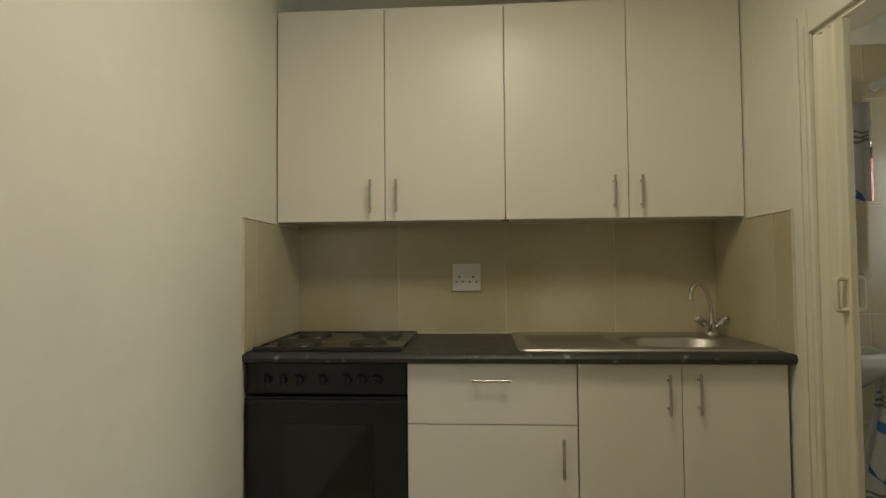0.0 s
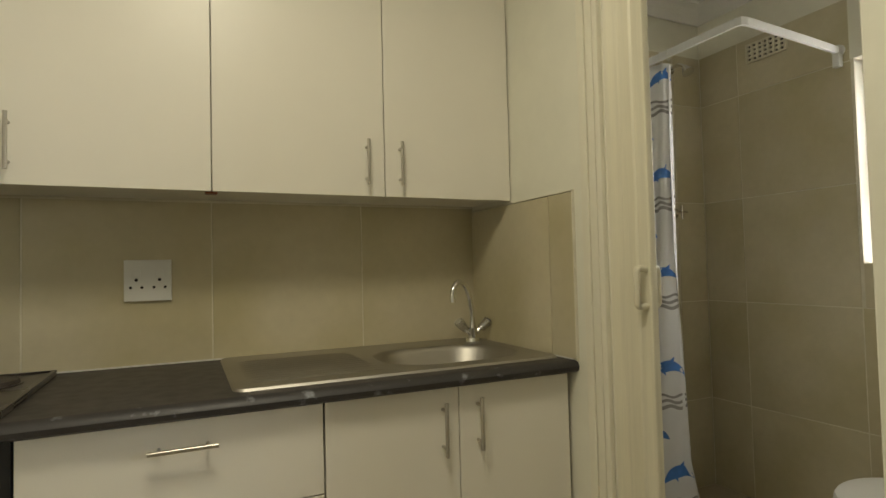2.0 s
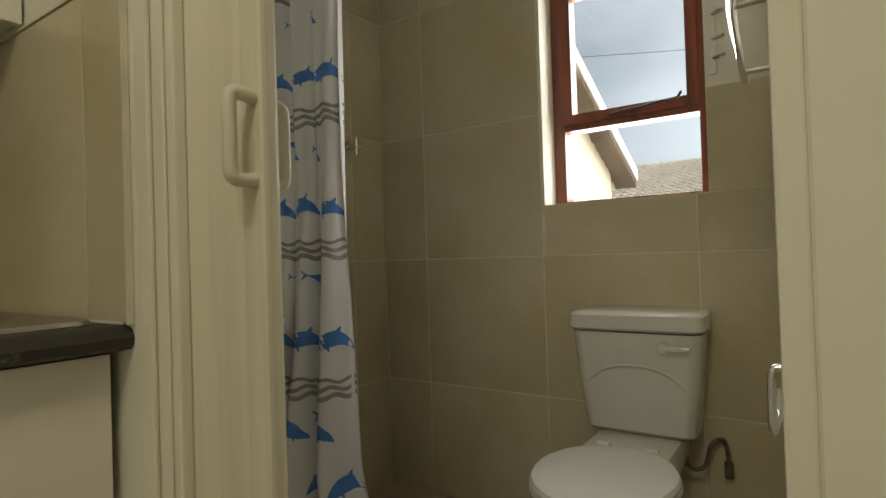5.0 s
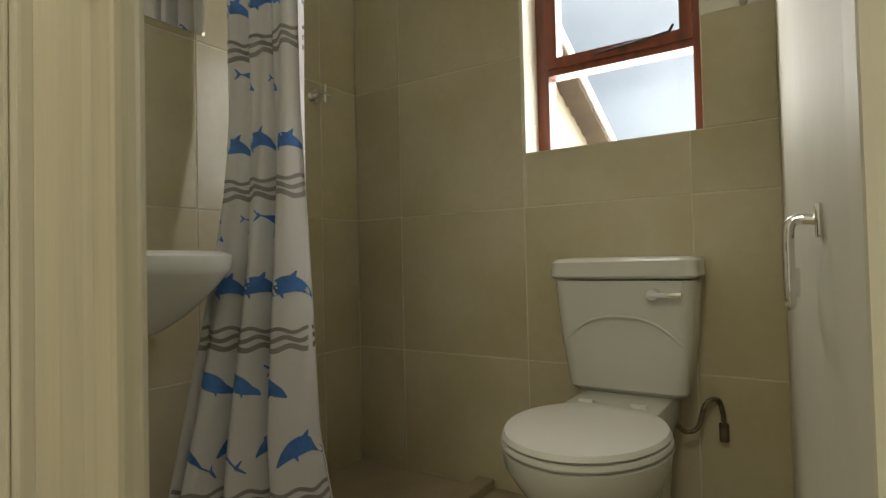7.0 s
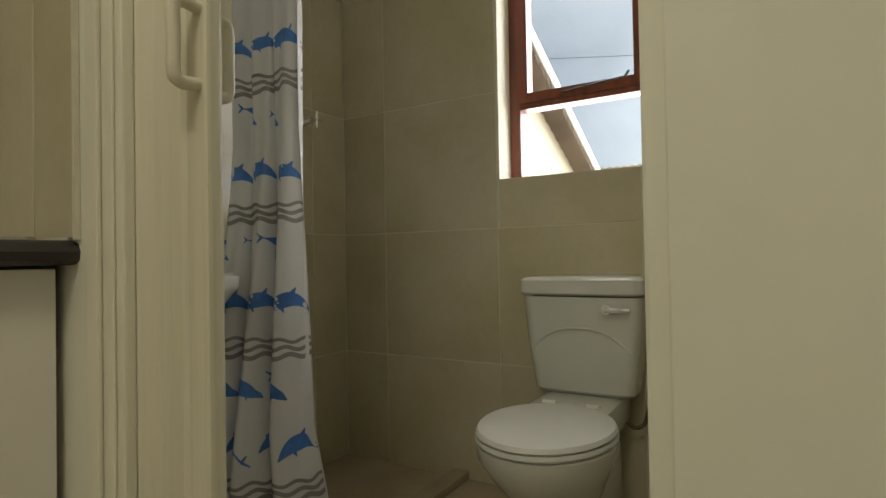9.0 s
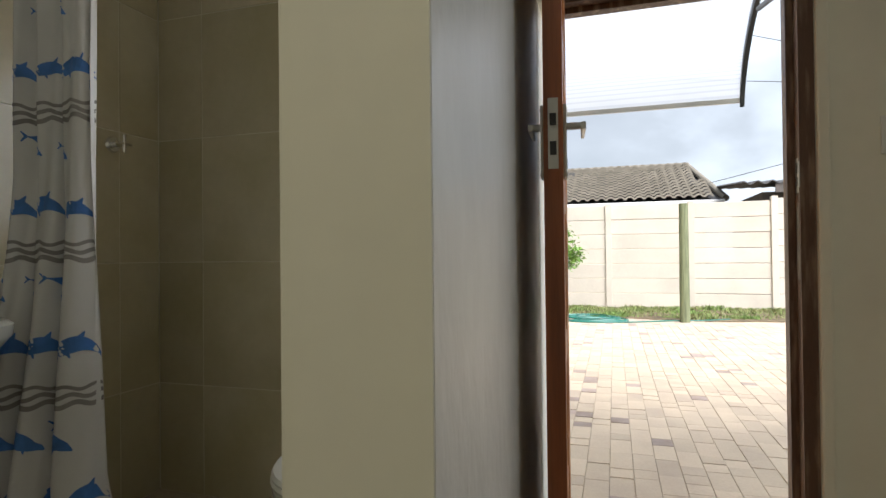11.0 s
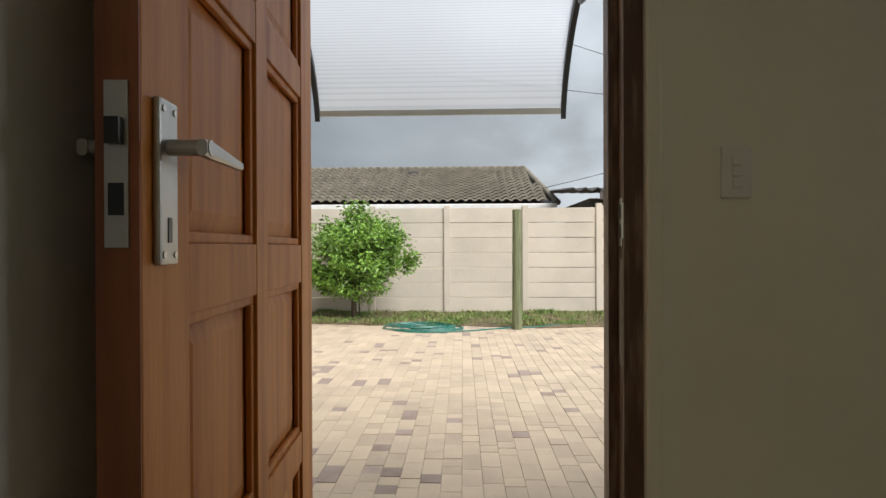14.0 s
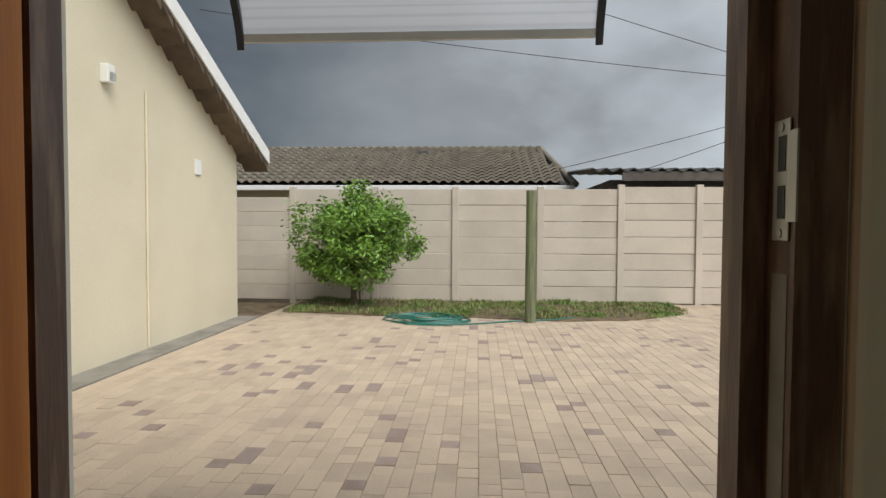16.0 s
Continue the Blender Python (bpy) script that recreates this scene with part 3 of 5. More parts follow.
# ---- bathroom ----
win = thing("window_1", "red-brown timber window with a top-hung sash", "window", kind="structure")
WX = 3.0
fr = part("window_frame", bm_box(WX, 2.000, 1.192, WX + 0.07, 2.0448, 2.0748, bm=bm_box(WX, 1.4782, 1.192, WX + 0.07, 1.515, 2.0748, bm=bm_box(WX, 1.515, 2.03, WX + 0.07, 2.0, 2.0748, bm=bm_box(WX, 1.515, 1.192, WX + 0.07, 2.0, 1.205, bm=bm_box(WX, 1.515, 1.478, WX + 0.07, 2.0, 1.50))))), RED_WOOD, win)
part("sash", bm_box(WX - 0.012, 1.963, 1.5005, WX + 0.045, 1.9995, 2.0295, bm=bm_box(WX - 0.012, 1.5155, 1.5005, WX + 0.045, 1.552, 2.0295, bm=bm_box(WX - 0.012, 1.552, 1.5005, WX + 0.045, 1.963, 1.538, bm=bm_box(WX - 0.012, 1.552, 1.992, WX + 0.045, 1.963, 2.0295)))), RED_WOOD, win, "closed red-brown top sash")
for b in ((WX + 0.02, 1.552, 1.538, WX + 0.024, 1.963, 1.992), (WX + 0.03, 1.515, 1.205, WX + 0.034, 2.0, 1.478)):
    g = part("pane", bm_box(*b), GLASS, win)
    g.visible_shadow = False
part("stay", bm_cyl((WX - 0.03, 1.58, 1.532), (WX - 0.025, 1.82, 1.514), 0.0035, bm=bm_cyl((WX - 0.03, 1.58, 1.53), (WX - 0.034, 1.565, 1.55), 0.005)), BRACKET, win, "dark metal casement stay")

# walls are closed behind the tiles by a grout layer
setting("grout_far", bm_box(FW + 0.002, 2.045, 0, FW + 0.0098, BY, 2.345, bm=bm_box(FW + 0.002, 1.478, 0, FW + 0.0098, 2.045, 1.19, bm=bm_box(FW + 0.002, BR, 0, FW + 0.0098, 1.478, 1.525))), GROUT, "pale grout behind far wall tiles")
setting("grout_back", bm_box(X1 + 0.1, BY + 0.002, 0, FW + 0.002, BY + 0.0098, 2.345), GROUT, "pale grout behind back wall tiles")
setting("grout_kitchen", bm_box(XL, YB + 0.002, 0.9, X1, YB + 0.0118, 1.462), GROUT, "pale grout behind kitchen splashback")


def curtain_surface(u, z):
    """u runs 0 to 1 from the free edge to the wall; z in metres."""
    f = max(0.0, (1.3 - z) / 1.3)
    g = max(0.0, (0.35 - z) / 0.35)
    amp = 0.024 + 0.03 * f
    x = 2.195 - 0.30 * f ** 1.35 * u + amp * math.sin(u * 21 + 0.7 + 0.25 * f) + 0.01 * math.sin(u * 47 + 3 * z)
    y = 2.415 + 0.33 * u - 0.02 * f - 0.075 * g * (1 - u) ** 2 - 0.04 * f * u + 0.014 * math.sin(u * 23 + 2.0)
    return Vector((x, y, z))


curtain = thing("shower_curtain", "white shower curtain with blue dolphin print, drawn aside", "shower curtain")
NU, NZ = 150, 50
bm = bmesh.new()
grid = [[bm.verts.new(curtain_surface(i / NU, 0.02 + 2.075 * j / NZ)) for i in range(NU + 1)] for j in range(NZ + 1)]
for j in range(NZ):
    for i in range(NU):
        bm.faces.new((grid[j][i], grid[j][i + 1], grid[j + 1][i + 1], grid[j + 1][i]))
cloth = part("cloth", bm, CURTAIN, curtain, "", True)
sol = cloth.modifiers.new("thickness", "SOLIDIFY")
sol.thickness, sol.offset = 0.0012, 0
ARCS = []                                # length along the cloth at each of 42 heights
for j in range(42):
    run, last = [0.0], curtain_surface(0, j * 0.05)
    for i in range(1, 241):
        p = curtain_surface(i / 240, j * 0.05)
        run.append(run[-1] + (p - last).length)
        last = p
    ARCS.append(run)


def along(s, z):
    return float(np.interp(s, ARCS[min(41, max(0, round(z / 0.05)))], np.linspace(0, 1, 241)))


def print_strip(bm, line, widths):
    """A flat printed stroke on the cloth; line: (metres along the cloth, z)."""
    rows = []
    for i, (s, z) in enumerate(line):
        a, b = line[max(i - 1, 0)], line[min(i + 1, len(line) - 1)]
        d = Vector((b[0] - a[0], b[1] - a[1]))
        d = d.normalized() if d.length else Vector((1, 0))
        row = []
        for k in (-1, -0.33, 0.33, 1):
            s2, z2 = s - d.y * widths[i] * k, z + d.x * widths[i] * k
            u = min(max(along(s2, z), 0.002), 0.998)
            p = curtain_surface(u, z2)
            t = (curtain_surface(u + 0.001, z2) - p).cross(curtain_surface(u, z2 + 0.002) - p).normalized()
            if t.x > 0:
                t = -t
            row.append(bm.verts.new(p + t * 0.0022))
        rows.append(row)
    for a, b in zip(rows, rows[1:]):
        for k in range(3):
            bm.faces.new((a[k], a[k + 1], b[k + 1], b[k]))


def dolphin(bm, s, z, size, arch, tilt, flip):
    line, widths = [], []
    for k in range(15):
        t = k / 14
        px, pz = (t - 0.5), arch * (1 - (2 * t - 1) ** 2) + tilt * (t - 0.5)
        line.append((s + flip * px * size, z + pz * size))
        widths.append(size * 0.5 * (0.03 + 0.26 * math.sin(math.pi * min(1, t * 1.08) ** 0.8) ** 1.3))
    print_strip(bm, line, widths)
    tail = line[-1]
    for dz in (-0.11, 0.10):
        print_strip(bm, [tail, (tail[0] + flip * size * 0.09, tail[1] + size * dz)], [size * 0.03, size * 0.012])
    mid = line[7]
    print_strip(bm, [(mid[0], mid[1] + size * 0.06), (mid[0] + flip * size * 0.1, mid[1] + size * 0.22)], [size * 0.08, size * 0.01])
    low = line[4]
    print_strip(bm, [(low[0], low[1] - size * 0.06), (low[0] + flip * size * 0.06, low[1] - size * 0.2)], [size * 0.05, size * 0.01])


rnd = random.Random(4)
PERIOD = 0.43
for row in range(5):
    z = 0.17 + row * PERIOD
    for k in range(int(ARCS[round(z / 0.05)][-1] / 0.19)):
        s = 0.08 + k * 0.19
        bm = bmesh.new()
        dolphin(bm, s + rnd.uniform(-0.02, 0.02), z + 0.105 + rnd.uniform(-0.01, 0.015), rnd.choice((0.14, 0.165)), rnd.uniform(0.28, 0.4), -0.1, -1)
        part("dolphin_print", bm, BLUE, curtain, "blue leaping dolphin print")
        bm = bmesh.new()
        if z - 0.12 > 0.03:
            dolphin(bm, s + 0.10, z - 0.10 + rnd.uniform(-0.015, 0.015), rnd.choice((0.10, 0.15)), 0.08, 0.45, 1)
            part("dolphin_print", bm, BLUE, curtain, "blue diving dolphin print")
    bm = bmesh.new()
    for w in range(3):
        full = ARCS[round(z / 0.05)][-1]
        line = [(full * i / 220, z + 0.038 - w * 0.024 + 0.006 * math.sin(full * i / 220 * 70 + w)) for i in range(221)]
        print_strip(bm, line, [0.0052 + 0.001 * w] * 221)
    part("wave_print", bm, GREY, curtain, "grey wavy stripes")

rail = thing("curtain_rail", "flat white corner shower curtain rail", "curtain rail")
RZ = 2.125
path = [Vector((FW - 0.002, 2.10, 0)), Vector((2.6, 2.075, 0)), Vector((2.215, 2.048, 0)), Vector((2.19, 2.053, 0)), Vector((2.185, 2.075, 0)), Vector((2.185, BY - 0.003, 0))]
rings = []
for i, p in enumerate(path):
    d = (path[min(i + 1, len(path) - 1)] - path[max(i - 1, 0)]).normalized()
    s = Vector((-d.y, d.x, 0)) * 0.006
    rings.append([p + s + Vector((0, 0, RZ - 0.016)), p - s + Vector((0, 0, RZ - 0.016)), p - s + Vector((0, 0, RZ + 0.016)), p + s + Vector((0, 0, RZ + 0.016))])
part("rail_bar", bm_loft(rings), WHITE_BOARD, rail, "flat white rail bar")
for p, q in (((FW - 0.012, 2.10, RZ), (FW - 0.0005, 2.10, RZ)), ((2.185, BY - 0.012, RZ), (2.185, BY - 0.0005, RZ))):
    part("wall_flange", bm_cyl(p, q, 0.026, seg=20), PLASTIC, rail)
part("end_bracket", bm_box(FW - 0.03, 2.085, RZ - 0.075, FW - 0.001, 2.115, RZ - 0.012, 0.004), PLASTIC, rail)
for k in range(9):
    y = 2.40 + k * 0.044
    part("curtain_ring", bm_tube([(2.185 + 0.012 * math.cos(a), y, RZ - 0.004 + 0.026 * math.sin(a)) for a in (2 * math.pi * i / 14 for i in range(15))], 0.0018, 6), PLASTIC, rail)

stop = thing("shower_tap", "chrome shower stopcock with cross handle", "tap", (2.645, BY, 1.477))
part("rose", bm_cyl((0, -0.001, 0), (0, -0.012, 0), 0.033, 0.028, 24), CHROME, stop, "", True)
part("stem", bm_cyl((0, -0.01, 0), (0, -0.06, 0), 0.011), CHROME, stop, "", True)
part("cross_handle", bm_cyl((-0.035, -0.06, 0), (0.035, -0.06, 0), 0.006, bm=bm_cyl((0, -0.06, -0.035), (0, -0.06, 0.035), 0.006)), CHROME, stop, "", True)
head = thing("shower_fitting", "small chrome shower head on a short arm", "shower", (2.66, BY, 2.26))
part("arm", bm_tube(smooth_path([(0, -0.001, 0), (0, -0.06, 0.005), (0, -0.10, -0.02)]), 0.009), CHROME, head, "", True)
part("rose", bm_cyl((0, -0.095, -0.015), (0, -0.12, -0.055), 0.012, 0.032, 20), CHROME, head, "", True)
part("flange", bm_cyl((0, -0.001, 0), (0, -0.008, 0), 0.027, seg=20), CHROME, head, "", True)

vent = thing("air_vent", "cream air brick grille with square holes", "vent", (FW, 2.4325, 2.265))
bm = bmesh.new()
for k in range(8):
    y = -0.0995 + 0.199 * k / 7
    bm_box(-0.012, y - 0.006, -0.0435, -0.0005, y + 0.006, 0.0435, bm=bm)
for k in range(5):
    z = -0.0435 + 0.087 * k / 4
    bm_box(-0.0115, -0.105, z - 0.005, -0.0006, 0.105, z + 0.005, bm=bm)
part("grille", bm, CREAM_PVC, vent)
part("holes", bm_box(-0.002, -0.1, -0.043, -0.0003, 0.1, 0.043), BLACK, vent, "dark openings")

mirror = thing("wall_mirror", "frameless rectangular mirror above the basin", "mirror")
part("glass", bm_box(1.55, BY - 0.008, 1.555, 2.17, BY - 0.001, 2.05, 0.001), MIRROR, mirror)


def ellipse(cx, cy, rx, ry, z, n=32, flat=0.0):
    pts = []
    for k in range(n):
        a = 2 * math.pi * k / n
        x, y = rx * math.cos(a), ry * math.sin(a)
        pts.append((cx + (x if x < 0 else x * (1 - flat)), cy + y, z))
    return pts


# toilet: x towards the wall, seat in front
toilet = thing("toilet", "white ceramic close-coupled toilet with closed lid", "toilet", (0, 1.684, 0))
rings = [ellipse(2.50, 0, 0.16, 0.115, 0.0), ellipse(2.50, 0, 0.15, 0.105, 0.1), ellipse(2.46, 0, 0.155, 0.12, 0.2), ellipse(2.41, 0, 0.20, 0.16, 0.29), ellipse(2.395, 0, 0.232, 0.186, 0.35), ellipse(2.395, 0, 0.236, 0.19, 0.385), ellipse(2.395, 0, 0.22, 0.175, 0.39)]
part("bowl", bm_loft(rings), CERAMIC, toilet, "", True)
part("foot", bm_box(2.5, -0.11, 0.0, 2.80, 0.11, 0.30, 0.03), CERAMIC, toilet, "", True)
part("shelf", bm_box(2.52, -0.13, 0.33, 2.86, 0.13, 0.425, 0.02), CERAMIC, toilet, "", True)
part("seat", bm_loft([ellipse(2.395, 0, 0.232, 0.184, 0.390, 40, 0.1), ellipse(2.395, 0, 0.24, 0.191, 0.397, 40, 0.1), ellipse(2.395, 0, 0.238, 0.189, 0.407, 40, 0.1)]), PLASTIC, toilet, "white plastic seat", True)
part("lid", bm_loft([ellipse(2.395, 0, 0.232, 0.182, 0.409, 40, 0.1), ellipse(2.395, 0, 0.238, 0.188, 0.414, 40, 0.1), ellipse(2.395, 0, 0.232, 0.182, 0.425, 40, 0.1), ellipse(2.40, 0, 0.18, 0.14, 0.429, 40, 0.1)]), PLASTIC, toilet, "closed glossy white lid", True)
for s in (-0.07, 0.07):
    part("hinge", bm_cyl((2.60, s - 0.02, 0.42), (2.60, s + 0.02, 0.42), 0.012), PLASTIC, toilet, "", True)


def tank_ring(z, hw, xf, r=0.035):
    return [(x, y, z) for x, y, _ in rounded(xf, -hw, FW - 0.006, hw, r, 0, 4)]


part("cistern", bm_loft([tank_ring(0.425, 0.155, 2.735), tank_ring(0.44, 0.168, 2.718), tank_ring(0.60, 0.186, 2.70), tank_ring(0.752, 0.197, 2.69)]), CERAMIC, toilet, "tapered ceramic cistern", True)
arc = smooth_path([(2.708, 0.165, 0.575), (2.694, 0.09, 0.635), (2.690, 0, 0.652), (2.694, -0.09, 0.635), (2.708, -0.165, 0.575)], 8)
part("arch_moulding", bm_tube(arc, 0.0045, 10), CERAMIC, toilet, "raised ceramic arch", True)
part("cistern_lid", bm_loft([tank_ring(0.757, 0.199, 2.687), tank_ring(0.765, 0.207, 2.678), tank_ring(0.806, 0.206, 2.678), tank_ring(0.815, 0.198, 2.687), tank_ring(0.820, 0.17, 2.71)]), CERAMIC, toilet, "lift-off cistern lid", True)
fl = part("flush_lever", bm_cyl((2.70, -0.095, 0.715), (2.672, -0.095, 0.715), 0.019, 0.016, 20), CHROME, toilet, "chrome flush lever", True)
part("lever_arm", bm_box(2.664, -0.172, 0.707, 2.676, -0.09, 0.722, 0.005), CHROME, fl, "", True)
pipe = thing("water_pipe", "braided metal cistern supply pipe", "pipe")
part("hose", bm_tube(smooth_path([(2.80, 1.575, 0.44), (2.80, 1.57, 0.37), (2.81, 1.56, 0.335), (2.82, 1.54, 0.315), (2.83, 1.51, 0.33), (2.84, 1.495, 0.385), (2.85, 1.48, 0.405), (2.86, 1.46, 0.405), (2.865, 1.45, 0.37), (2.866, 1.448, 0.335)]), 0.0068), BRAID, pipe, "", True)
part("fitting", bm_cyl((2.866, 1.448, 0.29), (2.866, 1.448, 0.34), 0.013, seg=6), BRAID, pipe)

basin = thing("wash_basin", "white wall-hung ceramic wash basin", "basin", (1.78, BY, 0))
def half(z, rx, ry):
    pts = [(rx * math.copysign(abs(math.cos(math.pi * k / 24)) ** 0.7, math.cos(math.pi * k / 24)), -ry * math.sin(math.pi * k / 24) ** 0.6, z) for k in range(25)]
    return pts
part("bowl", bm_loft([half(0.61, 0.08, 0.10), half(0.625, 0.13, 0.16), half(0.655, 0.18, 0.23), half(0.69, 0.22, 0.285), half(0.73, 0.252, 0.335), half(0.77, 0.277, 0.38), half(0.80, 0.292, 0.408), half(0.815, 0.30, 0.42), half(0.845, 0.30, 0.425), half(0.857, 0.288, 0.41), half(0.856, 0.25, 0.36), half(0.80, 0.2, 0.29), half(0.75, 0.1, 0.18)]), CERAMIC, basin, "", True)
part("basin_tap", bm_tube(smooth_path([(0, -0.05, 0.85), (0, -0.05, 0.92), (0, -0.10, 0.94), (0, -0.14, 0.91)]), 0.01), CHROME, basin, "chrome basin tap", True)

HOLD = 1.77
holder = thing("roll_holder", "chrome toilet roll holder arm on the side wall", "roll holder", (HOLD, right_wall(HOLD), 0.80))
part("mount", bm_box(-0.016, 0.0005, 0.032, 0.016, 0.008, 0.066, 0.003), CHROME, holder, "square chrome mount", True)
part("arm", bm_tube(smooth_path([(0, 0.006, 0.05), (0, 0.022, 0.051), (-0.002, 0.030, 0.042), (-0.003, 0.031, 0.0), (-0.003, 0.031, -0.022), (0.004, 0.031, -0.034), (0.03, 0.031, -0.036), (0.10, 0.030, -0.036), (0.112, 0.029, -0.026), (0.114, 0.029, 0.0)], 6), 0.0055, 12), CHROME, holder, "bent chrome arm", True)
towel = thing("towel_rail", "chrome towel rail on the side wall", "towel rail")
part("bar", bm_tube(smooth_path([(2.80, right_wall(2.8) + 0.075, 1.50), (2.74, right_wall(2.74) + 0.08, 1.50), (2.2, right_wall(2.2) + 0.08, 1.50), (2.1, right_wall(2.1) + 0.05, 1.50)]), 0.010, 14), CHROME, towel, "", True)
for x in (2.70, 2.20):
    part("mount", bm_cyl((x, right_wall(x) + 0.001, 1.50), (x, right_wall(x) + 0.075, 1.50), 0.009), CHROME, towel, "", True)
pegs = thing("hook_rail", "small white peg rail beside the window", "hook rail", (FW, 1.452, 1.72))
part("strip", bm_box(-0.012, -0.01, -0.16, -0.0005, 0.01, 0.19, 0.003), PLASTIC, pegs)
for z in (-0.11, -0.05, 0.03, 0.11):
    part("peg", bm_cyl((-0.008, -0.002, z), (-0.03, -0.035, z), 0.006, seg=10), NICKEL, pegs, "metal peg", True)
cab = thing("bathroom_cabinet", "white wall cabinet high on the side wall", "cabinet")
part("body", bm_box(1.85, 1.25, 1.66, 2.35, 1.345, 2.20, 0.002), BOARD, cab)
part("door", bm_box(1.852, 1.348, 1.662, 2.348, 1.363, 2.198, 0.002), BOARD, cab)
for x in (1.98, 2.12):
    part("peg", bm_cyl((x, 1.335, 1.66), (x, 1.335, 1.615), 0.009, seg=10), NICKEL, cab, "metal peg", True)
for z in (1.72, 1.80):
    part("screw", bm_cyl((1.8505, 1.30, z), (1.8485, 1.30, z), 0.005, seg=10), BLACK, cab)
setting("shower_kerb", bm_box(2.12, 2.20, 0.0005, FW, 2.27, 0.035, 0.006), FLOOR_TILE, "low tiled shower kerb")


# ---- front door ----
def jamb(name, y0, y1, rebate):
    bm = bm_box(XF - 0.004, y0, 0.0, XF + 0.045, y1, 1.955)
    bm_box(XF + 0.045, y0 if rebate < 0 else y0 - 0.022, 0.0, XF + 0.09, y1 + 0.022 if rebate < 0 else y1, 1.925, bm=bm)
    return bm


frame_1 = thing("door_frame", "weathered dark brown timber front door frame", "door frame", kind="structure")
part("jamb", jamb("jamb", 0.301, 0.345, -1), FRAME_WOOD, frame_1, "paint-worn lock jamb")
part("jamb", jamb("jamb", 1.108, 1.1295, 1), FRAME_WOOD, frame_1)
part("head", bm_box(XF - 0.004, 0.345, 1.905, XF + 0.045, 1.108, 1.955, bm=bm_box(XF + 0.045, 0.367, 1.885, XF + 0.09, 1.086, 1.9545)), FRAME_WOOD, frame_1)
part("reveal", bm_box(XF - 0.018, 0.262, 0, XF - 0.0005, 0.300, 1.97, 0.008), WALL, frame_1, "smooth plaster strip")
part("threshold", bm_box(XF, 0.368, -0.03, XO + 0.02, 1.085, 0.012), CONCRETE, frame_1)
strike = part("strike_plate", bm_box(XF + 0.004, 0.3455, 1.205, XF + 0.03, 0.3475, 1.315, 0.0008, bm=bm_box(XF - 0.008, 0.3456, 1.222, XF + 0.004, 0.3474, 1.303)), ALU, frame_1, "dull metal strike plate")
for z in (1.212, 1.308):
    part("screw", bm_cyl((XF + 0.017, 0.3474, z), (XF + 0.017, 0.3486, z), 0.0042, seg=10), NICKEL, strike)
for z0, z1 in ((1.225, 1.255), (1.268, 1.30)):
    part("keep_hole", bm_box(XF + 0.009, 0.3476, z0, XF + 0.021, 0.3482, z1), BLACK, strike)
part("bare_patch", bm_box(XF + 0.006, 0.3452, 0.93, XF + 0.032, 0.3458, 1.175, 0.0002), CONCRETE, frame_1, "grey filler patch")

LW, LT = 0.785, 0.042
leaf = thing("front_door", "open varnished wooden panel door", "door")
hinge, lockp = Vector((2.905, 1.104, 0)), Vector((2.12, 1.05, 0))
ang = math.atan2(lockp.y - hinge.y, lockp.x - hinge.x)
leaf.matrix_world = Matrix.Translation(hinge) @ Matrix.Rotation(ang, 4, "Z")
# local x from hinge to lock edge, local y 0..LT towards the passage
rows = [(0.13, 0.36), (0.43, 0.745), (0.81, 1.13), (1.21, 1.525), (1.59, 1.83)]
cols = [(0.105, 0.360), (0.423, 0.678)]
Z0, Z1 = 0.012, 1.90
part("stile", bm_box(0, 0, Z0, cols[0][0], LT, Z1, 0.002), DOOR_WOOD, leaf)
part("stile", bm_box(cols[1][1], 0, Z0, LW - 0.002, LT, Z1, 0.002), DOOR_WOOD, leaf)
part("muntin", bm_box(cols[0][1], 0.0005, Z0, cols[1][0], LT - 0.0005, Z1, 0.002), DOOR_WOOD, leaf)
part("lock_edge", bm_box(LW - 0.0019, 0.0008, Z0, LW, LT - 0.0008, Z1), DOOR_EDGE, leaf, "darker red door edge")
zs = [Z0] + [z for r in rows for z in r] + [Z1]
for a, b in zip(zs[::2], zs[1::2]):
    for c in cols:
        part("rail", bm_box(c[0] + 0.0002, 0.001, a, c[1] - 0.0002, LT - 0.001, b, 0.002), DOOR_WOOD, leaf)
for c0, c1 in cols:
    for r0, r1 in rows:
        bm = bmesh.new()
        for y, s in ((LT / 2 + 0.008, 1), (LT / 2 - 0.008, -1)):
            f = LT / 2 + s * 0.002
            o = [(c0, f, r0), (c1, f, r0), (c1, f, r1), (c0, f, r1)]
            m1 = [(c0 + 0.012, f, r0 + 0.012), (c1 - 0.012, f, r0 + 0.012), (c1 - 0.012, f, r1 - 0.012), (c0 + 0.012, f, r1 - 0.012)]
            i1 = [(c0 + 0.04, y, r0 + 0.04), (c1 - 0.04, y, r0 + 0.04), (c1 - 0.04, y, r1 - 0.04), (c0 + 0.04, y, r1 - 0.04)]
            bm_loft([o, m1, i1], bm, False)
            bm.faces.new([bm.verts.new(p) for p in i1])
        pn_ = part("raised_panel", bm, DOOR_WOOD, leaf)
        for s in (1, -1):
            yb = LT if s > 0 else 0
            bm = bmesh.new()
            for a, b in (((c0, r0), (c1, r0 + 0.014)), ((c0, r1 - 0.014), (c1, r1)), ((c0, r0 + 0.014), (c0 + 0.014, r1 - 0.014)), ((c1 - 0.014, r0 + 0.014), (c1, r1 - 0.014))):
                bm_box(a[0], yb - s * 0.016, a[1], b[0], yb - s * 0.006, b[1], 0.003, bm=bm)
            part("moulding", bm, DOOR_WOOD, pn_)
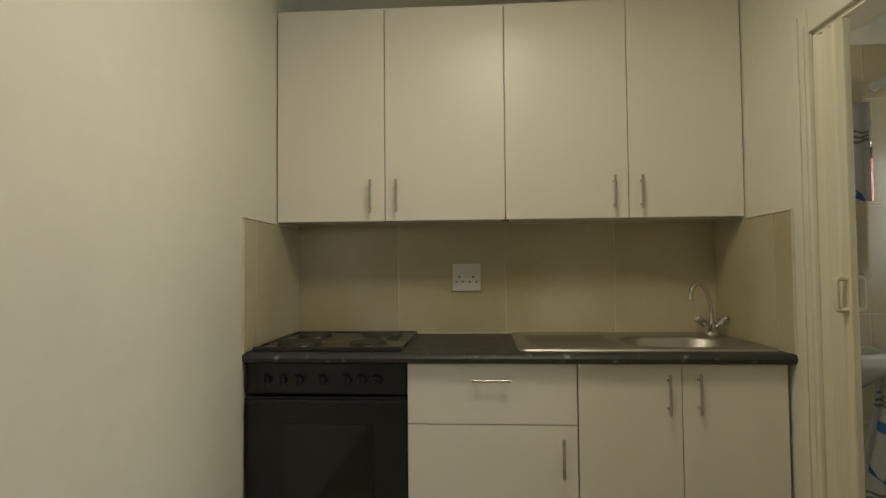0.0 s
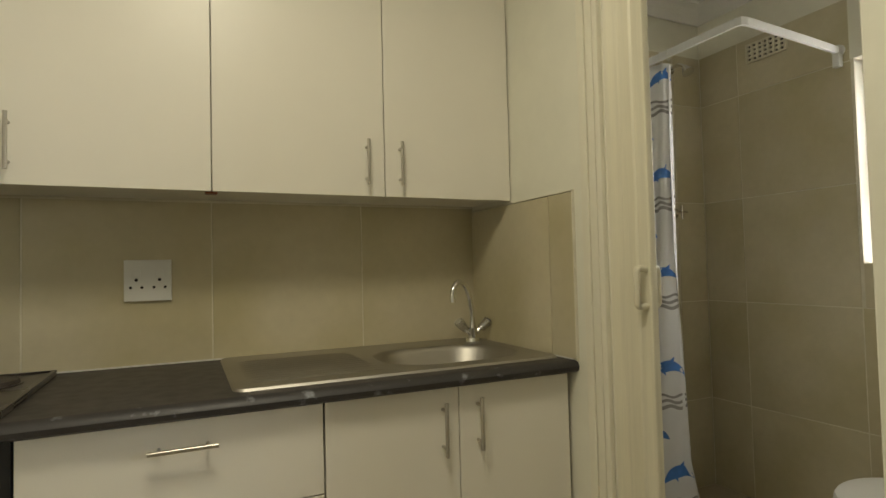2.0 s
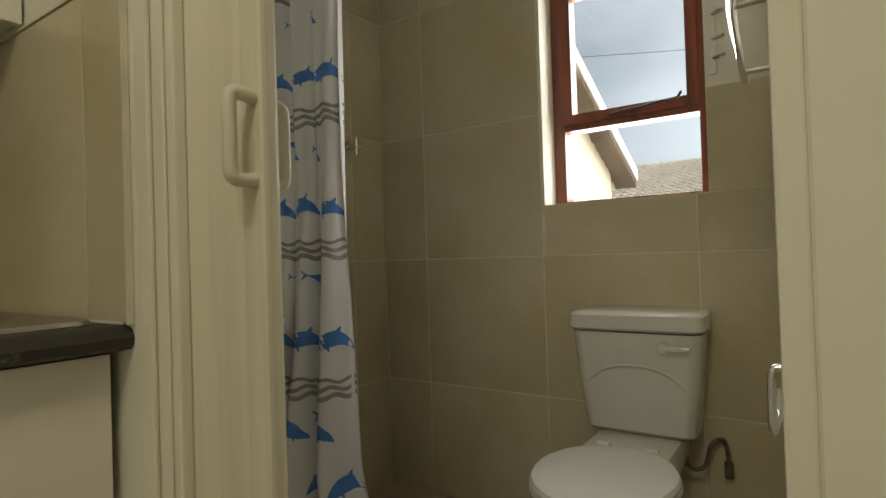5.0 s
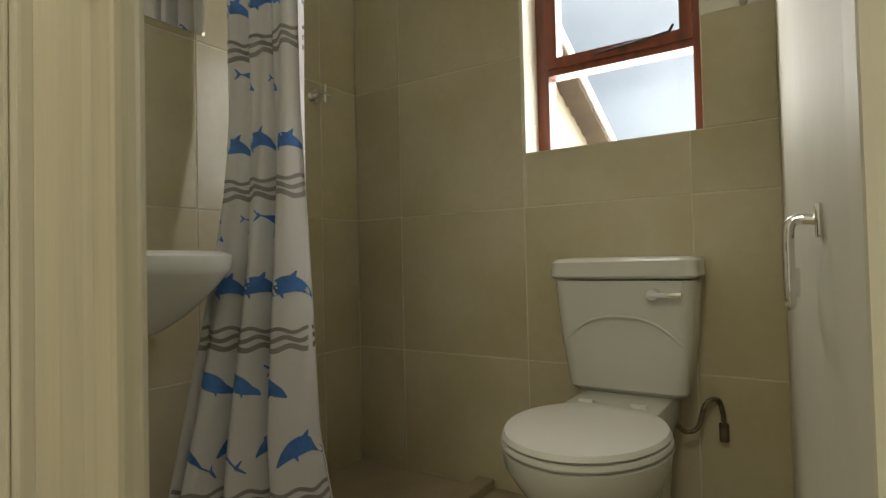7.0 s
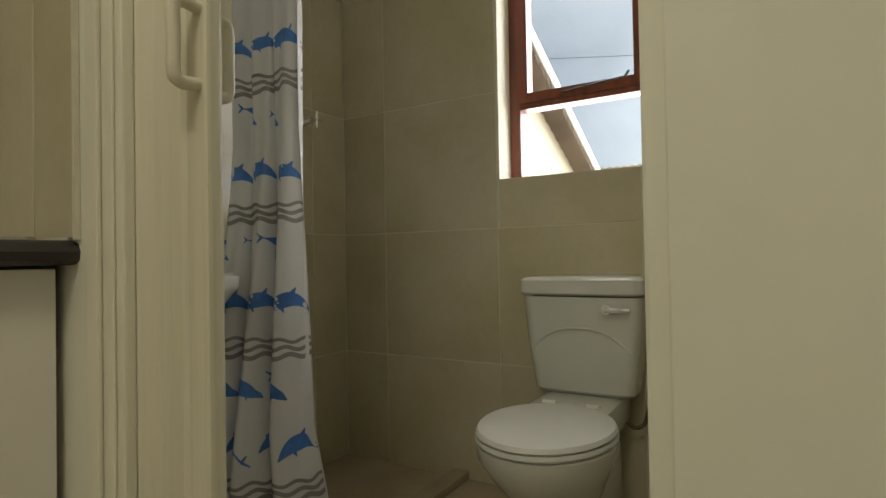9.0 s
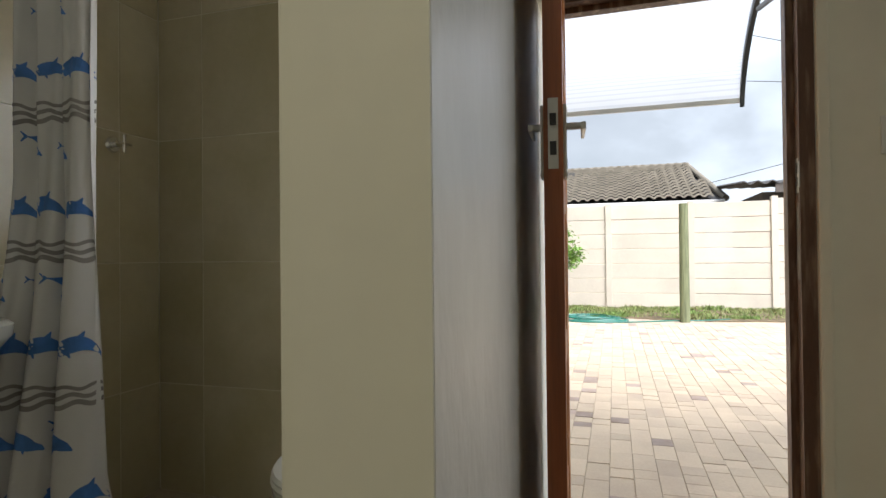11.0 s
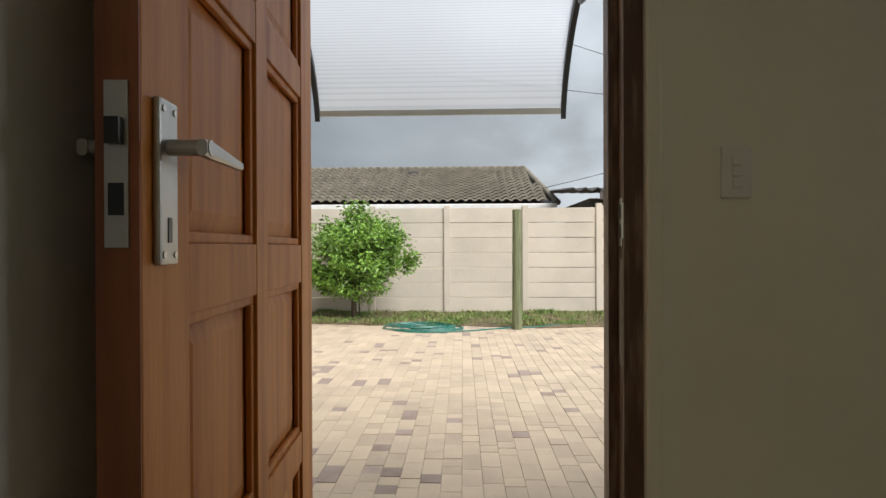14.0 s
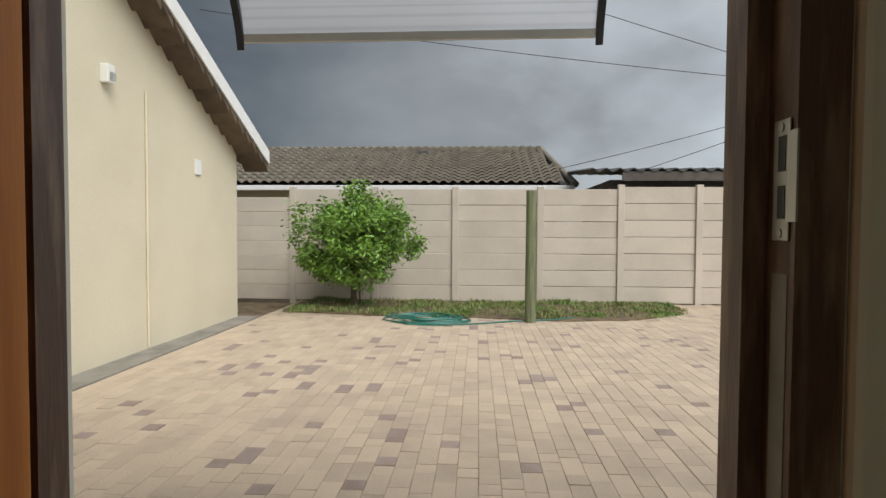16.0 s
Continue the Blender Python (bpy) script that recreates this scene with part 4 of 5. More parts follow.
part("lock_faceplate", bm_box(LW, 0.010, 1.205, LW + 0.002, LT - 0.010, 1.36, 0.0006), ALU, leaf, "dull metal lock faceplate")
part("latch", bm_box(LW + 0.002, 0.014, 1.30, LW + 0.010, LT - 0.014, 1.325, 0.001, bm=bm_box(LW + 0.0015, 0.014, 1.235, LW + 0.003, LT - 0.014, 1.265)), BLACK, leaf)
for yb, s in ((LT, 1), (0, -1)):
    pl_ = part("handle_plate", bm_box(LW - 0.062, yb, 1.188, LW - 0.022, yb + s * 0.008, 1.352, 0.003), ALU, leaf, "brushed metal handle plate")
    stand = 0.044 if s > 0 else 0.03
    bm = bm_cyl((LW - 0.042, yb + s * 0.006, 1.305), (LW - 0.042, yb + s * (stand + 0.006), 1.305), 0.0085, 0.008, 14)
    bm_loft([[(LW - dx, yb + s * stand + ey, 1.304 - dz + ez) for ey, ez in ((-hy, -hz * 0.6), (-hy * 0.6, -hz), (hy * 0.6, -hz), (hy, -hz * 0.6), (hy, hz * 0.6), (hy * 0.6, hz), (-hy * 0.6, hz), (-hy, hz * 0.6))] for dx, dz, hy, hz in ((0.032, 0.0, 0.005, 0.008), (0.05, 0.0, 0.006, 0.009), (0.09, 0.001, 0.005, 0.007), (0.146, 0.003, 0.004, 0.0045))], bm)
    part("lever", bm, ALU, pl_, "straight tapered lever")
    for dz in (1.198, 1.342):
        for dx in (0.030, 0.054):
            part("screw", bm_cyl((LW - dx, yb + s * 0.0078, dz), (LW - dx, yb + s * 0.0092, dz), 0.0035, seg=10), NICKEL, pl_)
    part("keyhole", bm_box(LW - 0.046, yb + s * 0.0078, 1.21, LW - 0.038, yb + s * 0.0088, 1.235), BLACK, pl_)

win2 = thing("window_2", "dark timber front window beside the door", "window", kind="structure")
part("window_frame", bm_box(3.0, -0.32, 1.426, 3.07, -0.2755, 1.929, bm=bm_box(3.0, -1.349, 1.426, 3.07, -1.305, 1.929, bm=bm_box(3.0, -1.305, 1.426, 3.07, -0.32, 1.455, bm=bm_box(3.0, -1.305, 1.86, 3.07, -0.32, 1.929)))), FRAME_WOOD, win2)
g = part("pane", bm_box(3.03, -1.305, 1.455, 3.034, -0.32, 1.86), GLASS, win2)
g.visible_shadow = False
switch = thing("light_switch", "cream three-lever wall light switch", "switch", (XF, 0.0955, 1.37))
part("plate", bm_box(-0.009, -0.033, -0.058, -0.0005, 0.033, 0.058, 0.003), PLASTIC, switch)
for z in (-0.025, 0.0, 0.025):
    part("rocker", bm_box(-0.013, -0.010, z - 0.009, -0.0085, 0.010, z + 0.009, 0.001), PLASTIC, switch)


# ---- outside ----
GZ = -0.04
setting("ground", bm_box(-400, -400, GZ - 0.5, 500, 500, GZ - 0.07), SOIL, "dry sandy ground")
setting("wall_outside", bm_box(-2.0, -6.0, GZ - 0.05, XO - 0.21, YR - 0.21, H), CREAM_HOUSE)
roof_over = setting("roof", bm_box(XL - 0.5, YR - 0.5, H + 0.11, XO + 0.25, BY + 0.6, H + 0.2), METAL_ROOF, "flat roof slab over the rooms")

canopy = thing("door_canopy", "curved clear polycarbonate canopy on black brackets", "canopy")
def arc_pt(t):
    return (XO + 0.01 + 0.98 * math.sin(t * 1.45) / math.sin(1.45), 2.33 - 0.53 * (1 - math.cos(t * 1.45)) / (1 - math.cos(1.45)))
bm = bmesh.new()
ribs = []
for i in range(25):
    x, z = arc_pt(i / 24)
    ribs.append([bm.verts.new((x, y, z)) for y in (0.255, 1.365)])
for a, b in zip(ribs, ribs[1:]):
    bm.faces.new((a[0], a[1], b[1], b[0]))
part("sheet", bm, POLY, canopy, "translucent ribbed sheet", True)
for y in (0.255, 1.345):
    bm = bm_loft([[(x, y, z - 0.035), (x, y + 0.022, z - 0.035), (x, y + 0.022, z + 0.012), (x, y, z + 0.012)] for x, z in (arc_pt(k / 16) for k in range(17))])
    b = part("bracket", bm, BRACKET, canopy, "curved black plastic bracket")
    part("strut", bm_tube([(XO + 0.015, y + 0.011, 1.95), (XO + 0.3, y + 0.011, 2.05), (XO + 0.62, y + 0.011, 2.12)], 0.012), BRACKET, b)
    part("wall_plate", bm_box(XO + 0.001, y - 0.01, 1.9, XO + 0.015, y + 0.032, 2.36), BRACKET, b)
x, z = arc_pt(1)
part("front_strip", bm_box(x - 0.006, 0.278, z - 0.012, x + 0.008, 1.344, z + 0.012), ALU, canopy, "pale aluminium edge strip")

# precast fence
FX = 12.23
fence = thing("fence", "beige painted precast concrete panel fence", "fence", kind="structure")
FY = [6.8, 5.36, 3.92, 2.43, 1.01, -0.47, -1.85, -3.17, -4.6, -6.0, -7.5, -9.0, -10.5]
me_panel = mesh_of("panel", bm_box(-0.022, -0.70, -0.138, 0.022, 0.70, 0.137, 0.009), FENCE_PAINT)
for i in range(len(FY) - 1):
    h = 1.83 if FY[i] > 4 else 1.98
    if FY[i] < -1.8:
        h = 2.02
    ym, w = (FY[i] + FY[i + 1]) / 2, FY[i] - FY[i + 1]
    for k in range(7):
        p = shared("panel", me_panel, fence, (FX + rnd.uniform(-0.006, 0.006), ym, GZ + h * (k + 0.5) / 7))
        p.scale = (1, w / 1.42, h / 7 / 0.283)
    part("post", bm_box(FX - 0.055, FY[i] - 0.055, GZ - 0.1, FX + 0.05, FY[i] + 0.055, GZ + h + 0.035, 0.006), FENCE_PAINT, fence)

pole = thing("wooden_post", "greenish treated round timber post", "post", (10.07, -0.108, GZ))
part("shaft", bm_cyl((0, 0, -0.05), (0.012, 0.0, 1.80), 0.075, 0.066, 20), POLE, pole, "", True)

# cream house
house = thing("gable_house", "cream rendered house with white bargeboard", "house")
HY, HX = 4.02, 10.1
def verge(x):
    return 2.30 + (HX - x) * 0.465 if x > 5.4 else 2.30 + (HX - 5.4) * 0.465 - (5.4 - x) * 0.465
outline = [(1.4, GZ - 0.05), (HX, GZ - 0.05), (HX, verge(HX)), (5.4, verge(5.4)), (1.4, verge(1.4))]
bm = bmesh.new()
bm_loft([[(x, HY if yy == 0 else HY + 5, z) for x, z in outline] for yy in (0, 1)], bm)
part("wall", bm, CREAM_HOUSE, house)
for xa, xb in ((10.5, 5.4), (5.4, 1.0)):
    za, zb = (verge(xa) if xa <= HX else 2.30 - (xa - HX) * 0.465), verge(xb)
    bm = bm_loft([[(xa, y, za + 0.10), (xb, y, zb + 0.10), (xb, y, zb + 0.20), (xa, y, za + 0.20)] for y in (HY - 0.30, HY + 5.3)])
    part("roof", bm, ROOF, house)
    bm = bm_loft([[(xa, y, za + 0.06), (xb, y, zb + 0.06), (xb, y, zb + 0.25), (xa, y, za + 0.25)] for y in (HY - 0.325, HY - 0.302)])
    part("bargeboard", bm, WHITE_BOARD, house, "white painted bargeboard")
    # verge tiles carry the shade beneath the bargeboard in their colour
    n = int(abs(xa - xb) / 0.21)
    for k in range(n):
        x0 = xa + (xb - xa) * k / n
        z0 = za + (zb - za) * k / n
        s = (zb - za) / (xb - xa)
        part("verge_tile", bm_loft([[(x0, y, z0 - 0.05), (x0 - 0.2, y, z0 - 0.2 * s + 0.03), (x0 - 0.2, y, z0 - 0.2 * s + 0.10), (x0, y, z0 + 0.10)] for y in (HY - 0.30, HY + 0.05)]), VERGE_SHADED, house)
part("conduit", bm_cyl((7.93, HY - 0.014, 0.0), (7.93, HY - 0.014, 2.62), 0.012), CREAM_HOUSE, house, "thin painted wall pipe")
hl = part("wall_light", bm_box(7.25, HY - 0.08, 2.53, 7.35, HY - 0.0005, 2.70, 0.01), PLASTIC, house, "small white bulkhead light")
part("lens", bm_box(7.27, HY - 0.10, 2.55, 7.34, HY - 0.0805, 2.63, 0.01), ACRYLIC, hl)
part("vent", bm_box(8.93, HY - 0.02, 1.87, 9.06, HY - 0.0005, 2.05, 0.004), WHITE_BOARD, house, "small white wall vent")
part("apron", bm_box(2.0, HY - 0.29, GZ - 0.1, HX + 0.1, HY + 0.05, GZ + 0.012, 0.006), CONCRETE, house, "grey concrete apron strip")


# far house behind the fence
def tiled_roof(parent, x0, z0, x1, z1, ya, yb, yb_top, cols, rows_):
    """A slope of overlapping tiles from the eave up to the ridge."""
    bm = bmesh.new()
    for r in range(rows_):
        t0, t1 = r / rows_, (r + 1.12) / rows_
        ye = yb + (yb_top - yb) * (r + 0.5) / rows_
        n = int((ya - ye) / ((ya - yb) / cols))
        for c in range(n):
            y0 = ya - (c + 1) * (ya - yb) / cols
            y1 = y0 + (ya - yb) / cols
            if y0 < ye:
                continue
            v = []
            for t, lift in ((t0, 0.115), (t1, 0.03)):
                x, z = x0 + (x1 - x0) * t, z0 + (z1 - z0) * t + lift
                v.append([bm.verts.new((x, y0 + (y1 - y0) * q, z + h)) for q, h in ((0, 0.0), (0.25, 0.05), (0.55, 0.05), (0.8, 0.0), (1, 0.0))])
            for k in range(4):
                bm.faces.new((v[0][k], v[0][k + 1], v[1][k + 1], v[1][k]))
            f = [bm.verts.new((p.co.x, p.co.y, p.co.z - 0.055)) for p in v[0]]
            for k in range(4):
                bm.faces.new((f[k], f[k + 1], v[0][k + 1], v[0][k]))
    return tagged(part("roof_tiles", bm, ROOF, parent, "weathered grey-brown roof tiles"), kind="stuff")


far = thing("far_house", "house with weathered tile roof behind the fence", "house")
EX, EZ, RX, RZ2 = 15.6, 2.28, 18.6, 3.55
part("wall", bm_box(EX + 0.35, -1.25, GZ - 0.1, 21.2, 13.0, EZ), CREAM_HOUSE, far)
part("roof_deck", bm_loft([[(EX, y, EZ - 0.06), (RX, y2, RZ2 - 0.06), (21.6, y, EZ - 0.06)] for y, y2 in ((13.4, 13.4), (-1.62, -1.16))]), METAL_ROOF, far)
tiled_roof(far, EX, EZ, RX, RZ2, 13.4, -1.62, -1.16, 66, 13)
part("gutter", bm_box(EX - 0.12, -1.62, EZ - 0.13, EX - 0.005, 13.4, EZ - 0.01, 0.02), WHITE_BOARD, far, "pale eaves gutter")
part("ridge", bm_cyl((RX, -1.2, RZ2 + 0.01), (RX, 13.4, RZ2 + 0.01), 0.085, seg=12), ROOF, far)
part("hip_ridge", bm_cyl((RX, -1.16, RZ2 + 0.01), (EX, -1.66, EZ + 0.02), 0.08, seg=12), ROOF, far)
part("roof_vent", bm_box(17.9, 2.0, 3.28, 18.2, 2.3, 3.42, 0.02), METAL_ROOF, far)
part("roof_vent", bm_cyl((RX, 8.1, RZ2), (RX, 8.1, RZ2 + 0.28), 0.06, 0.02), METAL_ROOF, far)

shed = thing("shed", "brown shed with corrugated metal roof", "shed")
part("wall", bm_box(13.9, -5.2, GZ - 0.1, 17.0, -2.05, 2.25), SHED_WALL, shed)
bm = bmesh.new()
line = [(-1.55 - 4.4 * k / 88, 0.035 * math.sin(k * 1.18)) for k in range(89)]
for (ya, ha), (yb, hb) in zip(line, line[1:]):
    za, zb = 2.42 + 0.0 * ya, 2.42
    bm.faces.new([bm.verts.new(p) for p in ((13.5, ya, za + ha), (13.5, yb, zb + hb), (17.2, yb, zb + hb + 0.3), (17.2, ya, za + ha + 0.3))])
bmesh.ops.remove_doubles(bm, verts=bm.verts, dist=0.0005)
sheet = part("roof_sheet", bm, METAL_ROOF, shed, "dark corrugated roof sheet")
sheet.modifiers.new("thickness", "SOLIDIFY").thickness = 0.02
part("fascia", bm_box(13.52, -5.9, 2.2, 13.56, -2.2, 2.38), SHED_WALL, shed)


# citrus tree
tree = thing("tree", "small bushy citrus tree with glossy green leaves", "tree", (11.22, 2.58, GZ))
tr = random.Random(11)
bm = bm_tube(smooth_path([(0, 0, -0.05), (0.01, 0.02, 0.25), (-0.02, 0.0, 0.5), (0.02, 0.03, 0.8)]), 0.035, 9)
limbs = []
for k in range(15):
    a, e = 2 * math.pi * k / 15 + tr.uniform(-0.2, 0.2), tr.uniform(0.15, 1.3)
    base = Vector((0, 0, tr.uniform(0.3, 0.75)))
    L = tr.uniform(0.6, 1.0)
    tip = base + Vector((math.cos(a) * math.cos(e) * L * 1.05, math.sin(a) * math.cos(e) * L * 1.12, 0.15 + math.sin(e) * L * 1.0))
    mid = (base + tip) / 2 + Vector((0, 0, 0.1))
    limbs.append((base, mid, tip))
    bm_tube(smooth_path([base, mid, tip], 4), 0.014, 6, bm)
for k in range(3):
    bm_tube([(0.05 * k, 0.05 - 0.06 * k, -0.05), (0.04 * k, 0.05 - 0.05 * k, 0.5)], 0.015, 6, bm)
part("trunk", bm, BARK, tree, "thin grey-brown stems", True)
verts, faces = [], []
clumps = []
for k in range(300):
    if k % 2:
        b, m_, t_ = tr.choice(limbs)
        clumps.append((b.lerp(t_, tr.uniform(0.4, 1.08)) + Vector((tr.gauss(0, 0.08), tr.gauss(0, 0.08), tr.gauss(0.03, 0.08))), tr.uniform(0.05, 0.09)))
    else:
        d = Vector((tr.gauss(0, 1), tr.gauss(0, 1), tr.gauss(0, 1))).normalized()
        rr_ = tr.uniform(0.55, 0.95) * (1 + 0.55 * noise.noise(d * 1.9))
        clumps.append((Vector((0, -0.02, 1.12)) + Vector((d.x * 0.92, d.y * 0.98, d.z * 0.78)) * rr_, tr.uniform(0.06, 0.10)))
for k in range(21000):
    q, spread = clumps[k % len(clumps)]
    p = q + Vector((tr.gauss(0, spread), tr.gauss(0, spread), tr.gauss(0, spread)))
    if p.z < 0.24 + 0.16 * tr.random() or math.hypot(p.x, p.y) > 0.30 + max(0.0, p.z - 0.22) * 1.15:
        continue
    ax = Vector((tr.gauss(0, 1), tr.gauss(0, 1), tr.gauss(-0.35, 0.6))).normalized()
    sd = ax.cross(Vector((tr.gauss(0, 1), tr.gauss(0, 1), tr.gauss(0, 1)))).normalized()
    up = sd.cross(ax)
    L, w = tr.uniform(0.065, 0.11), tr.uniform(0.014, 0.022)
    i0 = len(verts)
    verts += [p, p + ax * L * 0.45 + sd * w + up * 0.008, p + ax * L, p + ax * L * 0.45 - sd * w + up * 0.008]
    faces += [(i0, i0 + 1, i0 + 2), (i0, i0 + 2, i0 + 3)]
me = bpy.data.meshes.new("crown")
me.from_pydata([tuple(v) for v in verts], [], faces)
me.materials.append(LEAF)
crown = new("crown", me)
crown.parent = tree
tagged(crown, "crown of small glossy green leaves", kind="stuff")

# weeds along the fence
bed = bm_prism([(10.75, 3.6), (10.45, 2.2), (10.35, 0.6), (10.15, -0.6), (10.35, -1.6), (11.0, -2.5), (FX + 0.5, -2.7), (FX + 0.5, 3.7)], GZ - 0.06, GZ + 0.012)
setting("flower_bed", bed, SOIL, "soil strip along the fence")
verts, faces = [], []
gr = random.Random(3)
for k in range(26000):
    y = gr.uniform(-2.6, 3.5)
    edge = 10.4 + 0.25 * noise.noise(Vector((y * 1.3, 0, 0))) + (0.35 * max(0, -y - 1.3)) + 0.12 * max(0, y - 1.5)
    x = gr.uniform(edge, FX - 0.03)
    if noise.noise(Vector((x * 1.6, y * 1.6, 3))) < 0.0 and gr.random() < 0.85:
        continue
    h = gr.uniform(0.025, 0.075) * (1.35 if noise.noise(Vector((x * 2, y * 2, 9))) > 0.15 else 0.8)
    a = gr.uniform(0, 6.28)
    lean = Vector((gr.gauss(0, 0.5), gr.gauss(0, 0.5), 1)).normalized() * h
    w = gr.uniform(0.004, 0.011)
    side = Vector((math.cos(a), math.sin(a), 0)) * w
    p = Vector((x, y, GZ + 0.01))
    i0 = len(verts)
    verts += [p - side * 0.4, p + side * 0.4, p + lean * 0.6 + side, p + lean, p + lean * 0.6 - side]
    faces += [(i0, i0 + 1, i0 + 2, i0 + 3, i0 + 4)]
me = bpy.data.meshes.new("weeds")
me.from_pydata([tuple(v) for v in verts], [], faces)
me.materials.append(GRASS)
tagged(new("weeds", me), "patchy green weeds and grass along the fence", "weeds", kind="stuff")

hose = thing("garden_hose", "coiled teal garden hose on the paving", "hose", (10.15, 1.30, GZ))
pts = []
hr = random.Random(8)
loops = [(hr.uniform(0.26, 0.68), hr.uniform(-0.12, 0.12), hr.uniform(-0.2, 0.2)) for k in range(11)]
for k in range(10 * 22):
    i, f = divmod(k, 22)
    f /= 22
    r, ox, oy = (loops[i][q] * (1 - f) + loops[i + 1][q] * f for q in range(3))
    a = 2 * math.pi * f
    pts.append((0.62 * r * math.cos(a) + ox, 0.95 * r * math.sin(a) + oy, 0.012 + 0.0042 * i + 0.007 * math.sin(a * 2 + i)))
part("coil", bm_tube(pts, 0.0085, 6), HOSE, hose, "", True)
part("trail", bm_tube(smooth_path([(0.1, 0.35, 0.02), (-0.38, 0.3, 0.015), (-0.5, 0.1, 0.015), (-0.5, -0.25, 0.015), (-0.35, -0.7, 0.015), (-0.1, -1.2, 0.015), (0.05, -1.7, 0.015), (0.3, -2.1, 0.015)], 10), 0.010, 7), HOSE, hose, "", True)

cable = thing("overhead_cables", "thin overhead service cables", "cable")
for a, b, sag in (((13.0, 6.0, 5.45), (13.0, -7.0, 3.75), 0.12), ((13.0, 0.5, 6.0), (13.0, -8.0, 3.3), 0.1), ((13.0, -0.9, 2.38), (13.0, -8.0, 4.4), 0.1), ((13.0, -2.2, 2.27), (13.0, -8.0, 4.5), 0.08)):
    a, b = Vector(a), Vector(b)
    part("wire", bm_tube([a.lerp(b, k / 16) - Vector((0, 0, sag * 4 * (k / 16) * (1 - k / 16))) for k in range(17)], 0.0065, 5), CABLE, cable)

# ---- wall tiles ----
T = 0.54
def tile_mesh(w, h, axis):
    bm = bm_box(-0.004, -w / 2, -h / 2, 0.004, w / 2, h / 2) if axis == "x" else bm_box(-w / 2, -0.004, -h / 2, w / 2, 0.004, h / 2)
    return bm

def tile(parent, axis, face, a0, a1, z0, z1):
    g = 0.0023
    bm = tile_mesh(a1 - a0 - 2 * g, z1 - z0 - 2 * g, axis)
    bmesh.ops.bevel(bm, geom=list(bm.edges), offset=0.0012, segments=1, affect="EDGES")
    ob = part("tile", bm, TILE, parent)
    mid = (a0 + a1) / 2
    ob.location = (face + 0.004, mid, (z0 + z1) / 2) if axis == "x" else (mid, face + 0.004, (z0 + z1) / 2)


zrows = [0.0, 0.47, 1.0, 1.535, 2.07, 2.345]
t_far = thing("tiled_wall_far", "beige stone-look wall tiles round the window", "tiles", kind="structure")
for z0, z1 in zip(zrows, zrows[1:]):
    for y0, y1 in ((2.598, BY), (2.056, 2.598), (1.515, 2.056), (BR, 1.515)):
        if y0 > 2.05:
            tile(t_far, "x", FW, y0, y1, z0, z1)
        elif z1 <= 1.0:
            tile(t_far, "x", FW, y0, y1, z0, z1)
for y0, y1, z0, z1 in ((1.515, 2.046, 1.0, 1.19), (BR, 1.515, 1.0, 1.19), (BR, 1.478, 1.19, 1.525)):
    tile(t_far, "x", FW, y0, y1, z0, z1)
t_back = thing("tiled_wall_back", "beige stone-look shower wall tiles", "tiles", kind="structure")
for z0, z1 in zip(zrows, zrows[1:]):
    xs = [X1 + 0.1, 1.60, 2.14, 2.68, FW]
    for x0, x1 in zip(xs, xs[1:]):
        tile(t_back, "y", BY, x0, x1, z0, z1)
t_kit = thing("tiled_splashback", "beige stone-look kitchen splashback tiles", "tiles", kind="structure")
for x0, x1 in zip((XL, -0.18, 0.346, 0.867), (-0.18, 0.346, 0.867, X1)):
    tile(t_kit, "y", YB, x0, x1, 0.925, 1.455)
for y0, y1 in ((2.013, 2.135), (2.135, YB)):
    tile(t_kit, "x", X1 - 0.008, y0, y1, 0.925, 1.44)
    tile(t_kit, "x", XL, y0, y1, 0.925, 1.44)

for xs in (X1 - 0.0105, XL + 0.0005):
    part("edge_trim", bm_box(xs + 0.0005, 2.0085, 0.925, xs + 0.0095, 2.0128, 1.4436, bm=bm_box(xs + 0.0005, 2.0128, 1.4402, xs + 0.0095, YB - 0.001, 1.4436)), GROUT, t_kit, "pale tile edge bead")

